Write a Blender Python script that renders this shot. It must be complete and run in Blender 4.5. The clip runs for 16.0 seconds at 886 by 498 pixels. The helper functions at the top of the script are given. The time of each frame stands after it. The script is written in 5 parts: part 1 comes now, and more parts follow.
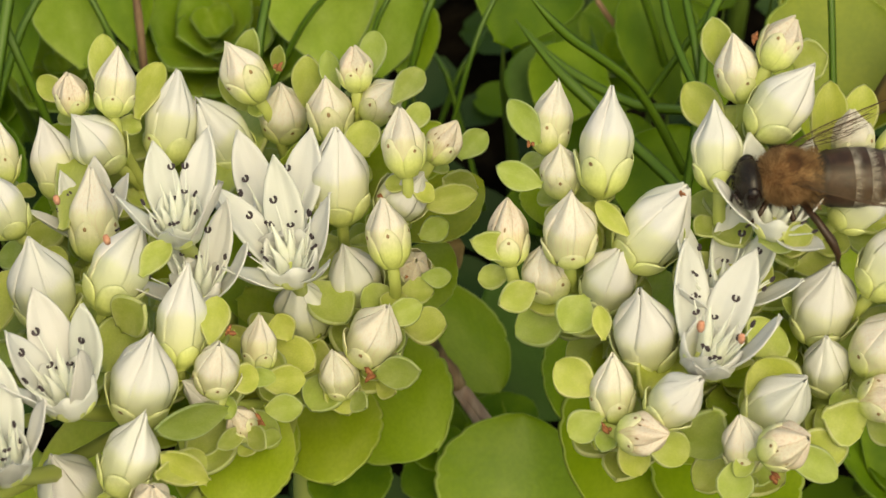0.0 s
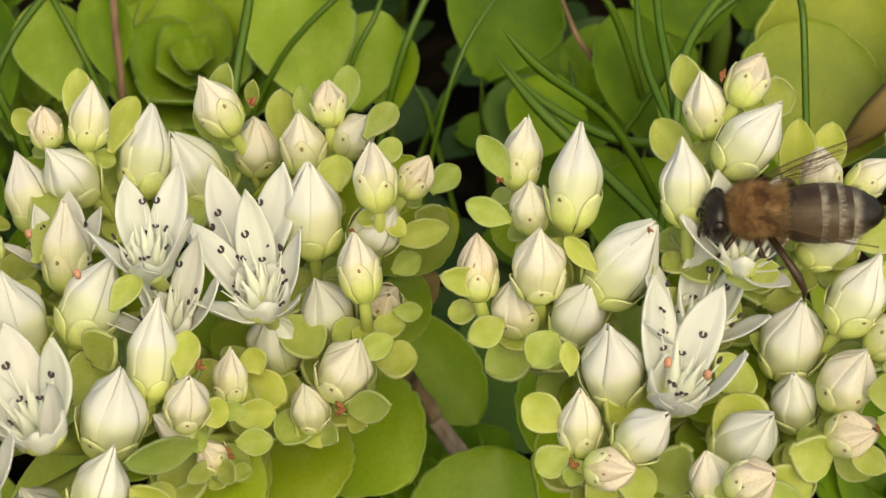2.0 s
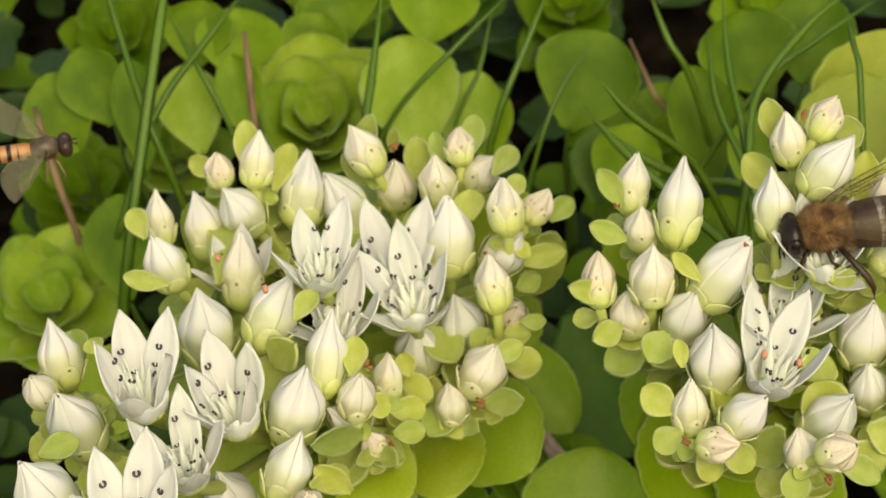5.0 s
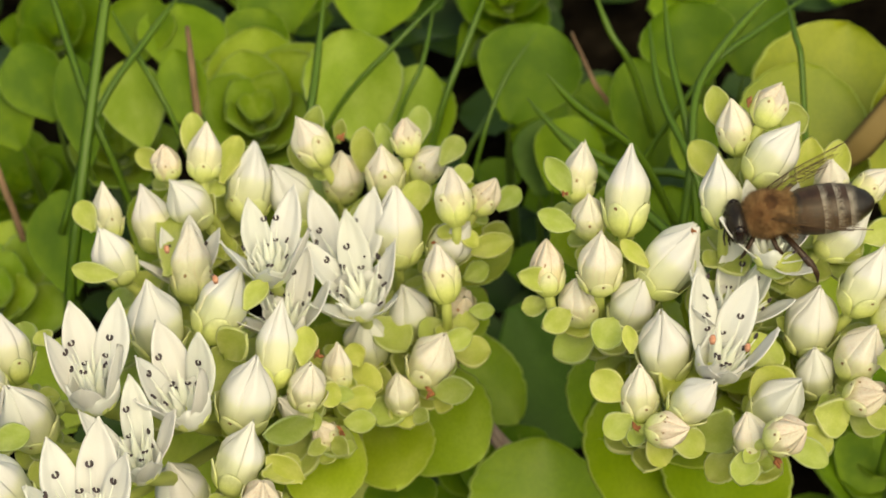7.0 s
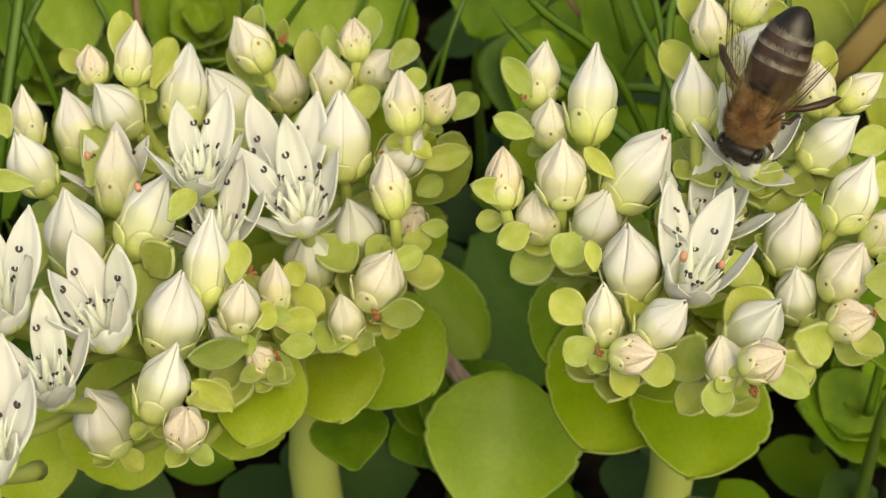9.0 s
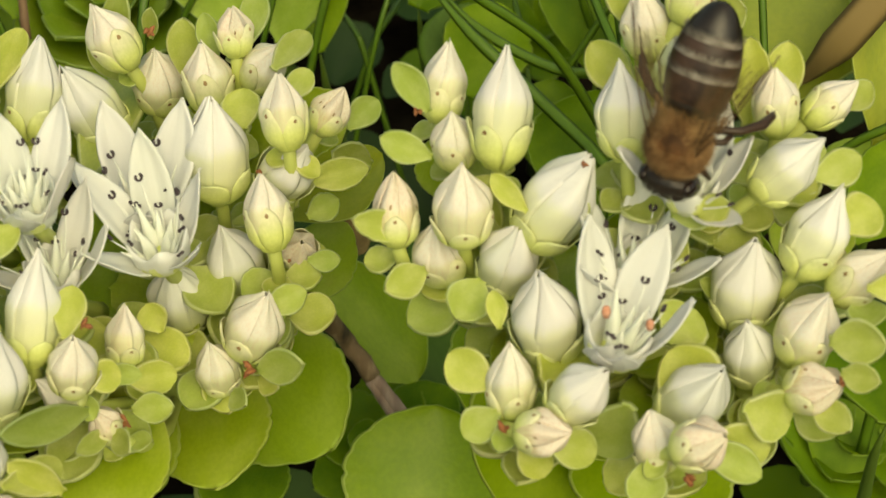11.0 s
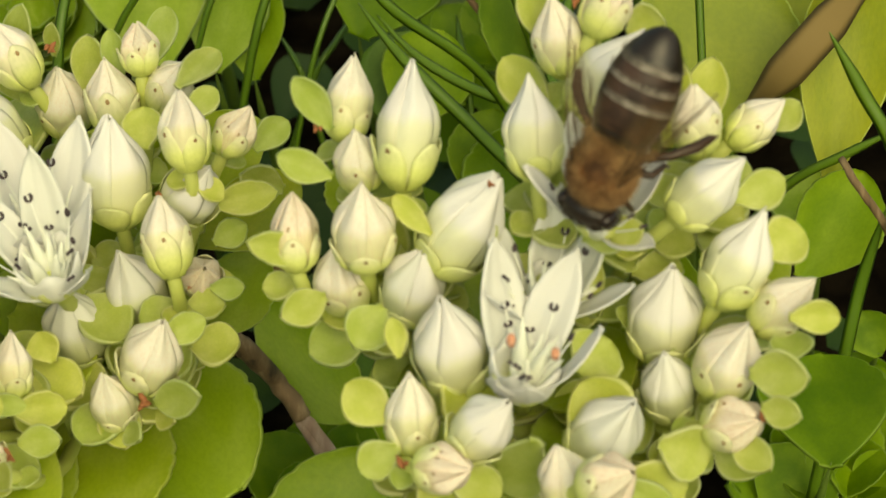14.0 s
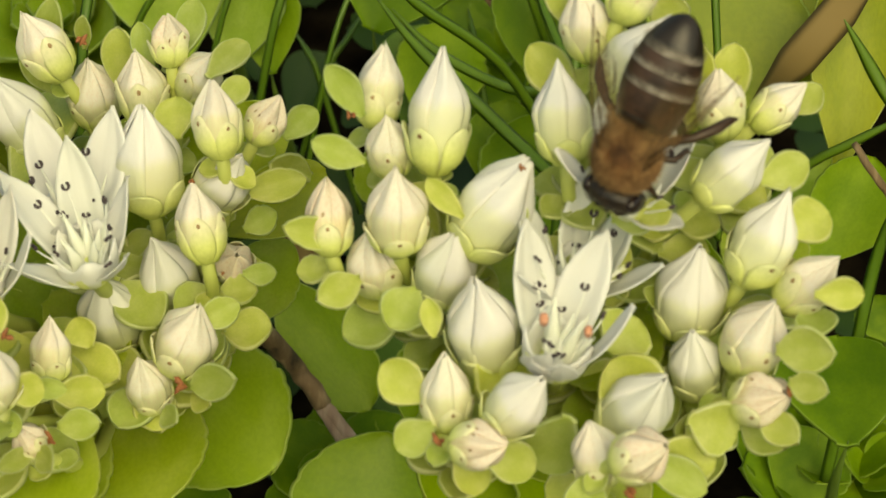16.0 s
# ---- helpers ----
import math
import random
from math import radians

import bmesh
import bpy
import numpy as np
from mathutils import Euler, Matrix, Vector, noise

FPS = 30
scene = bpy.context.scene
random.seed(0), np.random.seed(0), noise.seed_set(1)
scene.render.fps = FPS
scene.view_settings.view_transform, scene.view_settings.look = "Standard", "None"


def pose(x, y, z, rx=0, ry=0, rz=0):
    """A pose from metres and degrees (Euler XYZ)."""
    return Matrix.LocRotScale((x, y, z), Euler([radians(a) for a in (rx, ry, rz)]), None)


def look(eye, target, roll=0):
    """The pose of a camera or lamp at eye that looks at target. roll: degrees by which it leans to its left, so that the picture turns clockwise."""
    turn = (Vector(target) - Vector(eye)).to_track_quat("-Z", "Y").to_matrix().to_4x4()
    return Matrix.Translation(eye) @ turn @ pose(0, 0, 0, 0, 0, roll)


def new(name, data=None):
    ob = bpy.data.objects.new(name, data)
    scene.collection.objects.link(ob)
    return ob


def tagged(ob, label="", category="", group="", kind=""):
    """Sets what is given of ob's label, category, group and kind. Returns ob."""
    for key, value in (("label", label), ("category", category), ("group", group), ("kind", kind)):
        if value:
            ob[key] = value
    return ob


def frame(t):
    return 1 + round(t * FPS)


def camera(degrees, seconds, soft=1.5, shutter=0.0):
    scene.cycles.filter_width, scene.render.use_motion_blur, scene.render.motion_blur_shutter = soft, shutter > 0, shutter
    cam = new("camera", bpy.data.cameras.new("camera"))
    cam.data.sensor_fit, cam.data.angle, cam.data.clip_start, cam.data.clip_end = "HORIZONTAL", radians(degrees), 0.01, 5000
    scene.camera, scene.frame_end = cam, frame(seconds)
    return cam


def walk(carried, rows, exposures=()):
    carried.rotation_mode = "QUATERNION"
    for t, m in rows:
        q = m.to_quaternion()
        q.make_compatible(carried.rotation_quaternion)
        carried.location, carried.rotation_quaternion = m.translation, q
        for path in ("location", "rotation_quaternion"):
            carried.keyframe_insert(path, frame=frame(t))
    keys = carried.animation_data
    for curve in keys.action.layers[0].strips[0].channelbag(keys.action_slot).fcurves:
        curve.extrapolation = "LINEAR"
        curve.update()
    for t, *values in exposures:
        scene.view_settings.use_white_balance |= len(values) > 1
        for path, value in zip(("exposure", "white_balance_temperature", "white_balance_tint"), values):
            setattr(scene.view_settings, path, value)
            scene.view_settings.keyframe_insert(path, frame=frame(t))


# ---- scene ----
# Camera: hand-held close-up, about 15 to 20 cm from the flower heads. PATH in millimetres.
cam = camera(22.0, 16.0, soft=1.5)
cam.data.dof.use_dof, cam.data.dof.focus_distance, cam.data.dof.aperture_fstop = True, 0.161, 104.0
PATH = [
    (0, (11.29, -121.47, 176.26), (2.08, 20.18, 35.37), -1.66),
    (0.5, (13.04, -122.08, 177.89), (3.77, 19.97, 37.41), -1.56),
    (1, (12.70, -121.95, 177.28), (4.26, 20.29, 36.93), -1.26),
    (1.5, (12.17, -121.54, 176.58), (3.67, 21.66, 37.22), -1.15),
    (2, (13.25, -121.34, 177.24), (4.13, 21.80, 37.85), -1.43),
    (2.5, (12.14, -124.55, 183.37), (0.14, 20.63, 46.33), -2.16),
    (3, (8.62, -133.72, 190.19), (-2.76, 12.15, 53.84), -2.11),
    (3.2, (7.07, -135.71, 190.70), (-4.90, 10.90, 55.19), -2.17),
    (5.3, (4.26, -146.90, 194.30), (-3.46, 1.24, 60.15), -1.96),
    (5.5, (5.41, -147.53, 192.87), (-1.19, 1.19, 59.31), -1.70),
    (6, (5.31, -147.66, 194.15), (1.01, 1.65, 61.15), -1.38),
    (6.5, (1.52, -146.85, 194.58), (-1.98, 1.72, 60.74), -1.37),
    (7, (2.81, -147.04, 193.61), (-0.06, 1.10, 59.28), -1.08),
    (7.5, (2.54, -147.03, 192.56), (0.10, 1.13, 58.23), -0.84),
    (8, (3.68, -147.30, 190.51), (1.29, 1.51, 56.90), -0.53),
    (8.2, (4.45, -147.61, 188.22), (2.48, 1.55, 55.00), -0.35),
    (10.3, (13.94, -113.74, 170.89), (7.60, 25.06, 27.04), -2.43),
    (10.5, (17.17, -112.92, 169.78), (9.51, 27.28, 27.35), -2.48),
    (11, (17.01, -110.36, 165.61), (9.04, 29.85, 23.20), -2.13),
    (11.5, (19.68, -105.76, 160.14), (13.49, 33.39, 16.62), -1.49),
    (12, (23.09, -103.38, 157.08), (15.44, 36.88, 14.71), -1.72),
    (12.5, (23.10, -103.13, 158.23), (14.11, 38.07, 16.87), -1.98),
    (13, (22.95, -103.18, 160.44), (13.17, 38.95, 20.08), -2.27),
    (13.5, (24.60, -105.38, 160.04), (14.64, 37.78, 20.73), -2.39),
    (14, (23.27, -106.16, 158.56), (13.89, 37.72, 19.97), -2.08),
    (14.5, (20.94, -107.09, 159.18), (12.30, 37.32, 21.08), -1.79),
    (15, (20.06, -108.00, 159.50), (11.96, 36.52, 21.48), -1.64),
    (15.5, (19.22, -107.55, 157.75), (10.99, 37.10, 19.88), -1.84),
    (16, (20.48, -109.30, 159.83), (12.76, 34.91, 21.47), -2.11),
]
walk(cam, [(t, look([v / 1000 for v in eye], [v / 1000 for v in aim], roll)) for t, eye, aim, roll in PATH], exposures=[(0.0, 0.25, 9400, -4), (5.3, 0.33, 9500, -4), (8.2, 0.34, 9500, -4), (10.4, 0.27, 10000, -8), (12.0, 0.31, 11000, -12), (16.0, 0.30, 10800, -11)])

# ---- light: thin overcast, a broad weak sun ----
SUN_UP, SUN_TURN = radians(52), radians(160)
world = bpy.data.worlds.new("sky")
scene.world = world
world.use_nodes = True
wn = world.node_tree.nodes
sky = wn.new("ShaderNodeTexSky")
sky.sky_type, sky.sun_disc = "NISHITA", False
sky.sun_elevation, sky.sun_rotation = SUN_UP, SUN_TURN
sky.air_density, sky.dust_density, sky.ozone_density = 1.0, 3.0, 0.6
world.node_tree.links.new(sky.outputs[0], wn["Background"].inputs[0])
wn["Background"].inputs[1].default_value = 0.15
sun_data = bpy.data.lights.new("sun", "SUN")
sun_data.energy, sun_data.angle, sun_data.color = 1.4, radians(60), (1.0, 0.97, 0.91)
sun = new("sun", sun_data)
sun.matrix_world = look((math.sin(SUN_TURN) * math.cos(SUN_UP), math.cos(SUN_TURN) * math.cos(SUN_UP), math.sin(SUN_UP)), (0, 0, 0))

# ---- materials ----
def material(name, rough=0.5, spec=0.5):
    m = bpy.data.materials.new(name)
    m.use_nodes = True
    nodes, links = m.node_tree.nodes, m.node_tree.links
    b = nodes["Principled BSDF"]
    b.inputs["Roughness"].default_value = rough
    b.inputs["Specular IOR Level"].default_value = spec
    return m, nodes, links, b


def ramp(nodes, links, source, stops, smooth=True):
    r = nodes.new("ShaderNodeValToRGB")
    r.color_ramp.interpolation = "EASE" if smooth else "LINEAR"
    e = r.color_ramp.elements
    while len(e) < len(stops):
        e.new(0.5)
    for k, (p, c) in zip(e, stops):
        k.position, k.color = p, (*c, 1)
    links.new(source, r.inputs[0])
    return r.outputs[0]


def mixed(nodes, links, kind, fac, a, b):
    n = nodes.new("ShaderNodeMix")
    n.data_type, n.blend_type = "RGBA", kind
    for socket, value in ((n.inputs[0], fac), (n.inputs[6], a), (n.inputs[7], b)):
        if hasattr(value, "links"):
            links.new(value, socket)
        elif isinstance(value, tuple):
            socket.default_value = (*value, 1)
        else:
            socket.default_value = value
    return n.outputs[2]


def noise_tex(nodes, links, scale, detail=3.0, coord="Object", rough=0.55):
    c, n = nodes.new("ShaderNodeTexCoord"), nodes.new("ShaderNodeTexNoise")
    n.inputs["Scale"].default_value, n.inputs["Detail"].default_value, n.inputs["Roughness"].default_value = scale, detail, rough
    links.new(c.outputs[coord], n.inputs["Vector"])
    return n.outputs[0]


def math_node(nodes, links, op, a, b=0.0):
    n = nodes.new("ShaderNodeMath")
    n.operation = op
    for socket, value in ((n.inputs[0], a), (n.inputs[1], b)):
        if hasattr(value, "links"):
            links.new(value, socket)
        else:
            socket.default_value = value
    return n.outputs[0]


def bump(nodes, links, b, height, strength, distance):
    n = nodes.new("ShaderNodeBump")
    n.inputs["Strength"].default_value, n.inputs["Distance"].default_value = strength, distance
    links.new(height, n.inputs["Height"])
    links.new(n.outputs[0], b.inputs["Normal"])


def axis(nodes, links, which, coord="Object"):
    c, s = nodes.new("ShaderNodeTexCoord"), nodes.new("ShaderNodeSeparateXYZ")
    links.new(c.outputs[coord], s.inputs[0])
    return s.outputs["XYZ".index(which)]


def see_through(m, nodes, links, b, colour, amount):
    """Lets some light through a thin leaf or petal."""
    t, x = nodes.new("ShaderNodeBsdfTranslucent"), nodes.new("ShaderNodeMixShader")
    links.new(colour, t.inputs["Color"])
    x.inputs[0].default_value = amount
    links.new(b.outputs[0], x.inputs[1])
    links.new(t.outputs[0], x.inputs[2])
    links.new(x.outputs[0], nodes["Material Output"].inputs["Surface"])


def petal_material(name, low, mid, high, spread=(0.1, 0.42), streak=0.0, streak_colour=(0.6, 0.3, 0.2), thin=0.0):
    """Petal colour from its green base to its tip, with faint long veins."""
    m, nodes, links, b = material(name, 0.46, spec=0.34)
    z = axis(nodes, links, "Z")
    wob = noise_tex(nodes, links, 3.0)
    along = math_node(nodes, links, "ADD", z, math_node(nodes, links, "MULTIPLY", math_node(nodes, links, "SUBTRACT", wob, 0.5), 0.25))
    col = ramp(nodes, links, along, [(0.0, low), (spread[0], tuple(0.6 * x + 0.4 * y for x, y in zip(low, mid))), (spread[1], mid), (0.62, high), (1.0, high)])
    tex = nodes.new("ShaderNodeTexCoord")
    mapping = nodes.new("ShaderNodeMapping")
    mapping.inputs["Scale"].default_value = (34, 34, 2.2)
    links.new(tex.outputs["Object"], mapping.inputs[0])
    vein = nodes.new("ShaderNodeTexNoise")
    vein.inputs["Scale"].default_value, vein.inputs["Detail"].default_value = 1.0, 2.0
    links.new(mapping.outputs[0], vein.inputs["Vector"])
    mask = ramp(nodes, links, vein.outputs[0], [(0.45, (0, 0, 0)), (0.75, (1, 1, 1))])
    if streak:
        col = mixed(nodes, links, "MIX", math_node(nodes, links, "MULTIPLY", mask, streak), col, streak_colour)
    info = nodes.new("ShaderNodeObjectInfo")
    shade = ramp(nodes, links, info.outputs["Random"], [(0, (0.93, 0.95, 0.88)), (0.5, (1, 1, 0.98)), (1, (1, 0.97, 0.94))])
    col = mixed(nodes, links, "MULTIPLY", 1.0, col, shade)
    links.new(col, b.inputs["Base Color"])
    wrinkle = math_node(nodes, links, "ADD", math_node(nodes, links, "MULTIPLY", vein.outputs[0], 0.5), noise_tex(nodes, links, 7.0, 2))
    bump(nodes, links, b, wrinkle, 0.3, 0.00015)
    if thin:
        see_through(m, nodes, links, b, col, thin)
    return m


def leaf_material(name, base, edge, rough=0.45, through_amount=0.3, sheen=0.34, speck=0.0, wither=0.0):
    """Fleshy leaf: mottled green, pale thin rim, random tint from leaf to leaf."""
    m, nodes, links, b = material(name, rough + 0.04, spec=sheen)
    big, fine = noise_tex(nodes, links, 2.2, 2), noise_tex(nodes, links, 30.0, 3)
    col = mixed(nodes, links, "MIX", ramp(nodes, links, big, [(0.3, (0, 0, 0)), (0.72, (1, 1, 1))]), base, edge)
    col = mixed(nodes, links, "MULTIPLY", 0.5, col, ramp(nodes, links, fine, [(0.3, (0.85, 0.88, 0.84)), (0.7, (1.08, 1.06, 1.06))]))
    info = nodes.new("ShaderNodeObjectInfo")
    col = mixed(nodes, links, "MULTIPLY", 1.0, col, ramp(nodes, links, info.outputs["Random"], [(0, (0.8, 0.88, 0.8)), (0.5, (1, 1, 1)), (1, (1.08, 1.04, 0.92))]))
    if speck:
        spot = nodes.new("ShaderNodeTexVoronoi")
        spot.inputs["Scale"].default_value = 26.0
        tc = nodes.new("ShaderNodeTexCoord")
        links.new(tc.outputs["Object"], spot.inputs["Vector"])
        dot = ramp(nodes, links, spot.outputs["Distance"], [(0.05, (1, 1, 1)), (0.14, (0, 0, 0))])
        col = mixed(nodes, links, "MIX", math_node(nodes, links, "MULTIPLY", dot, speck), col, (0.30, 0.30, 0.12))
    if wither:
        w = ramp(nodes, links, noise_tex(nodes, links, 1.7, 4, "Generated"), [(0.55, (0, 0, 0)), (0.68, (1, 1, 1))])
        col = mixed(nodes, links, "MIX", math_node(nodes, links, "MULTIPLY", w, wither), col, (0.42, 0.24, 0.12))
    links.new(col, b.inputs["Base Color"])
    bump(nodes, links, b, fine, 0.25, 0.00015)
    see_through(m, nodes, links, b, col, through_amount)
    return m


def plain_material(name, colours, scale, rough=0.6, strength=0.4, depth=0.0002, coord="Object", spec=0.4, stretch=(1, 1, 1)):
    """Mottled material between the given colours."""
    m, nodes, links, b = material(name, rough, spec=spec)
    tex, mapping, n = nodes.new("ShaderNodeTexCoord"), nodes.new("ShaderNodeMapping"), nodes.new("ShaderNodeTexNoise")
    mapping.inputs["Scale"].default_value = stretch
    n.inputs["Scale"].default_value, n.inputs["Detail"].default_value = scale, 5
    links.new(tex.outputs[coord], mapping.inputs[0])
    links.new(mapping.outputs[0], n.inputs["Vector"])
    k = len(colours) - 1
    col = ramp(nodes, links, n.outputs[0], [(0.3 + 0.4 * i / max(1, k), c) for i, c in enumerate(colours)])
    links.new(col, b.inputs["Base Color"])
    bump(nodes, links, b, n.outputs[0], strength, depth)
    return m


WHITE = petal_material("white petal", (0.58, 0.61, 0.26), (0.625, 0.635, 0.475), (0.645, 0.637, 0.648), spread=(0.2, 0.46))
CREAM = petal_material("cream petal", (0.59, 0.60, 0.28), (0.63, 0.62, 0.43), (0.67, 0.64, 0.59), spread=(0.2, 0.48), streak=0.34, streak_colour=(0.62, 0.43, 0.35))
PINK = petal_material("pink petal", (0.58, 0.57, 0.22), (0.62, 0.58, 0.36), (0.65, 0.585, 0.505), spread=(0.14, 0.36), streak=0.6, streak_colour=(0.54, 0.34, 0.26))
OPEN = petal_material("open petal", (0.62, 0.66, 0.36), (0.73, 0.74, 0.725), (0.745, 0.745, 0.755), spread=(0.04, 0.16), thin=0.16)
LIME = leaf_material("lime bract", (0.53, 0.60, 0.15), (0.66, 0.70, 0.28), rough=0.45, through_amount=0.4, speck=0.25)
DRY = leaf_material("dry leaf", (0.165, 0.115, 0.045), (0.25, 0.18, 0.075), rough=0.7, through_amount=0.15)
PALE = leaf_material("pale green leaf", (0.29, 0.43, 0.045), (0.44, 0.56, 0.12), sheen=0.22, rough=0.45, through_amount=0.34)
LEAF = leaf_material("yellow green leaf", (0.36, 0.48, 0.045), (0.49, 0.58, 0.12), rough=0.36, through_amount=0.34, wither=0.06)
MEADOW = leaf_material("dull yellow green leaf", (0.25, 0.37, 0.018), (0.35, 0.45, 0.045), rough=0.34, through_amount=0.3)
GREEN = leaf_material("mid green leaf", (0.09, 0.175, 0.008), (0.18, 0.29, 0.018), sheen=0.18, rough=0.48, through_amount=0.28)
OLIVE = leaf_material("olive leaf", (0.21, 0.27, 0.010), (0.31, 0.35, 0.025), rough=0.4, through_amount=0.25)
FRESH = leaf_material("fresh green leaf", (0.15, 0.27, 0.014), (0.24, 0.37, 0.03), sheen=0.2, rough=0.46, through_amount=0.3)
TEAL = leaf_material("blue green leaf", (0.06, 0.13, 0.018), (0.10, 0.19, 0.03), sheen=0.22, rough=0.48, through_amount=0.25)
# low leaf green with the shade of the plants above put into its colour
DEEP = leaf_material("shade-darkened leaf", (0.02, 0.05, 0.006), (0.045, 0.09, 0.012), rough=0.5, through_amount=0.15)
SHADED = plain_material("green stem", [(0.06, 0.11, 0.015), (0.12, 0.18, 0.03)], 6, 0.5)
STALK = plain_material("pale stalk", [(0.36, 0.42, 0.10), (0.50, 0.52, 0.18)], 6, 0.5)
GRASS = plain_material("grass", [(0.055, 0.12, 0.008), (0.11, 0.19, 0.018)], 3, 0.45, stretch=(12, 12, 0.4))
# soil blackened: the deep shade under the leaves is in its colour
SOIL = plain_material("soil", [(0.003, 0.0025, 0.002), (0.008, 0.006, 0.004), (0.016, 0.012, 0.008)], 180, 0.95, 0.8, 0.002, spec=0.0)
TWIG = plain_material("dry twig", [(0.045, 0.03, 0.018), (0.17, 0.11, 0.06), (0.36, 0.26, 0.16)], 900, 0.8, 0.8, 0.0003, stretch=(1, 0.25, 0.25))
BARE = plain_material("bare wood", [(0.16, 0.10, 0.075), (0.30, 0.20, 0.15), (0.42, 0.31, 0.24)], 900, 0.75, 0.8, 0.0003, stretch=(1, 0.25, 0.25))
STRAW = plain_material("dry stem", [(0.13, 0.075, 0.04), (0.27, 0.165, 0.095)], 700, 0.7, stretch=(1, 0.3, 0.3))
SALMON = plain_material("salmon anther", [(0.50, 0.20, 0.12), (0.66, 0.34, 0.24)], 2, 0.5)
RUST = plain_material("withered rust", [(0.14, 0.045, 0.016), (0.42, 0.16, 0.07)], 2, 0.7)


def sepal_material(name, tip):
    """Lime sepal with a small brown dot near its tip."""
    m, nodes, links, b = material(name, 0.5, spec=0.3)
    z = axis(nodes, links, "Z")
    col = ramp(nodes, links, z, [(0.0, (0.54, 0.59, 0.17)), (0.16, (0.59, 0.63, 0.22)), (0.5, tip)])
    col = mixed(nodes, links, "MULTIPLY", 0.4, col, ramp(nodes, links, noise_tex(nodes, links, 14), [(0.3, (0.8, 0.85, 0.7)), (0.7, (1.1, 1.1, 1.1))]))
    links.new(col, b.inputs["Base Color"])
    return m


SEPAL = sepal_material("sepal", (0.61, 0.63, 0.36))
SEPAL_CREAM = sepal_material("cream sepal", (0.64, 0.62, 0.42))
ANTHER = plain_material("dark anther", [(0.03, 0.02, 0.025), (0.10, 0.07, 0.08)], 5, 0.6)
DOT = plain_material("brown dot", [(0.16, 0.09, 0.04), (0.30, 0.19, 0.09)], 5, 0.7)
CARPEL_WHITE = plain_material("carpel", [(0.70, 0.73, 0.62), (0.76, 0.77, 0.72)], 3, 0.5)
FILAMENT = plain_material("filament", [(0.76, 0.78, 0.70), (0.82, 0.83, 0.80)], 3, 0.5)


# ---- mesh helpers ----
def mesh_from(name, verts, faces, materials, slots=None, smooth=True):
    me = bpy.data.meshes.new(name)
    me.from_pydata([tuple(v) for v in verts], [], faces)
    for m in materials:
        me.materials.append(m)
    if slots:
        me.polygons.foreach_set("material_index", slots)
    me.polygons.foreach_set("use_smooth", [smooth] * len(me.polygons))
    me.update()
    return me


def joined(pieces):
    """(verts, faces) pieces put into one list, with the piece's slot for each face."""
    verts, faces, slots = [], [], []
    for vs, fs, slot in pieces:
        k = len(verts)
        verts += [tuple(v) for v in vs]
        faces += [tuple(i + k for i in f) for f in fs]
        slots += [slot] * len(fs)
    return verts, faces, slots


def tube(points, radii, sides=8, cap=True):
    """Round tube along points."""
    verts, faces = [], []
    pts = [Vector(p) for p in points]
    side = None
    for i, p in enumerate(pts):
        d = (pts[min(i + 1, len(pts) - 1)] - pts[max(i - 1, 0)]).normalized()
        if side is None:
            side = d.cross(Vector((0.31, 0.87, 0.2))).normalized()
        side = (side - d * side.dot(d)).normalized()
        other = d.cross(side)
        for k in range(sides):
            a = 2 * math.pi * k / sides
            verts.append(p + (side * math.cos(a) + other * math.sin(a)) * radii[i])
    for i in range(len(pts) - 1):
        for k in range(sides):
            j = (k + 1) % sides
            faces.append((i * sides + k, i * sides + j, (i + 1) * sides + j, (i + 1) * sides + k))
    if cap:
        faces.append(tuple(range(sides))[::-1])
        faces.append(tuple((len(pts) - 1) * sides + k for k in range(sides)))
    return verts, faces


def sheet(nu, nv, f, thick=0.0):
    """Grid of points f(u, v) -> (place, normal), with u and v from 0 to 1; thick gives it two sides and a rim."""
    top = [[f(i / nu, j / nv) for j in range(nv + 1)] for i in range(nu + 1)]
    n = (nu + 1) * (nv + 1)
    at = lambda i, j: i * (nv + 1) + j
    verts = [Vector(p) + Vector(q) * thick / 2 for row in top for p, q in row]
    faces = [(at(i, j), at(i + 1, j), at(i + 1, j + 1), at(i, j + 1)) for i in range(nu) for j in range(nv)]
    if thick:
        verts += [Vector(p) - Vector(q) * thick / 2 for row in top for p, q in row]
        faces += [tuple(n + k for k in fc[::-1]) for fc in faces[:]]
        rim = [at(i, 0) for i in range(nu + 1)] + [at(nu, j) for j in range(1, nv + 1)] + [at(i, nv) for i in range(nu - 1, -1, -1)] + [at(0, j) for j in range(nv - 1, 0, -1)]
        faces += [(rim[k], n + rim[k], n + rim[(k + 1) % len(rim)], rim[(k + 1) % len(rim)]) for k in range(len(rim))]
    return verts, faces


def link_part(name, me, parent, matrix=None, label="", kind=""):
    ob = new(name, me)
    ob.parent = parent
    if matrix is not None:
        ob.matrix_basis = matrix
    return tagged(ob, label=label, kind=kind)


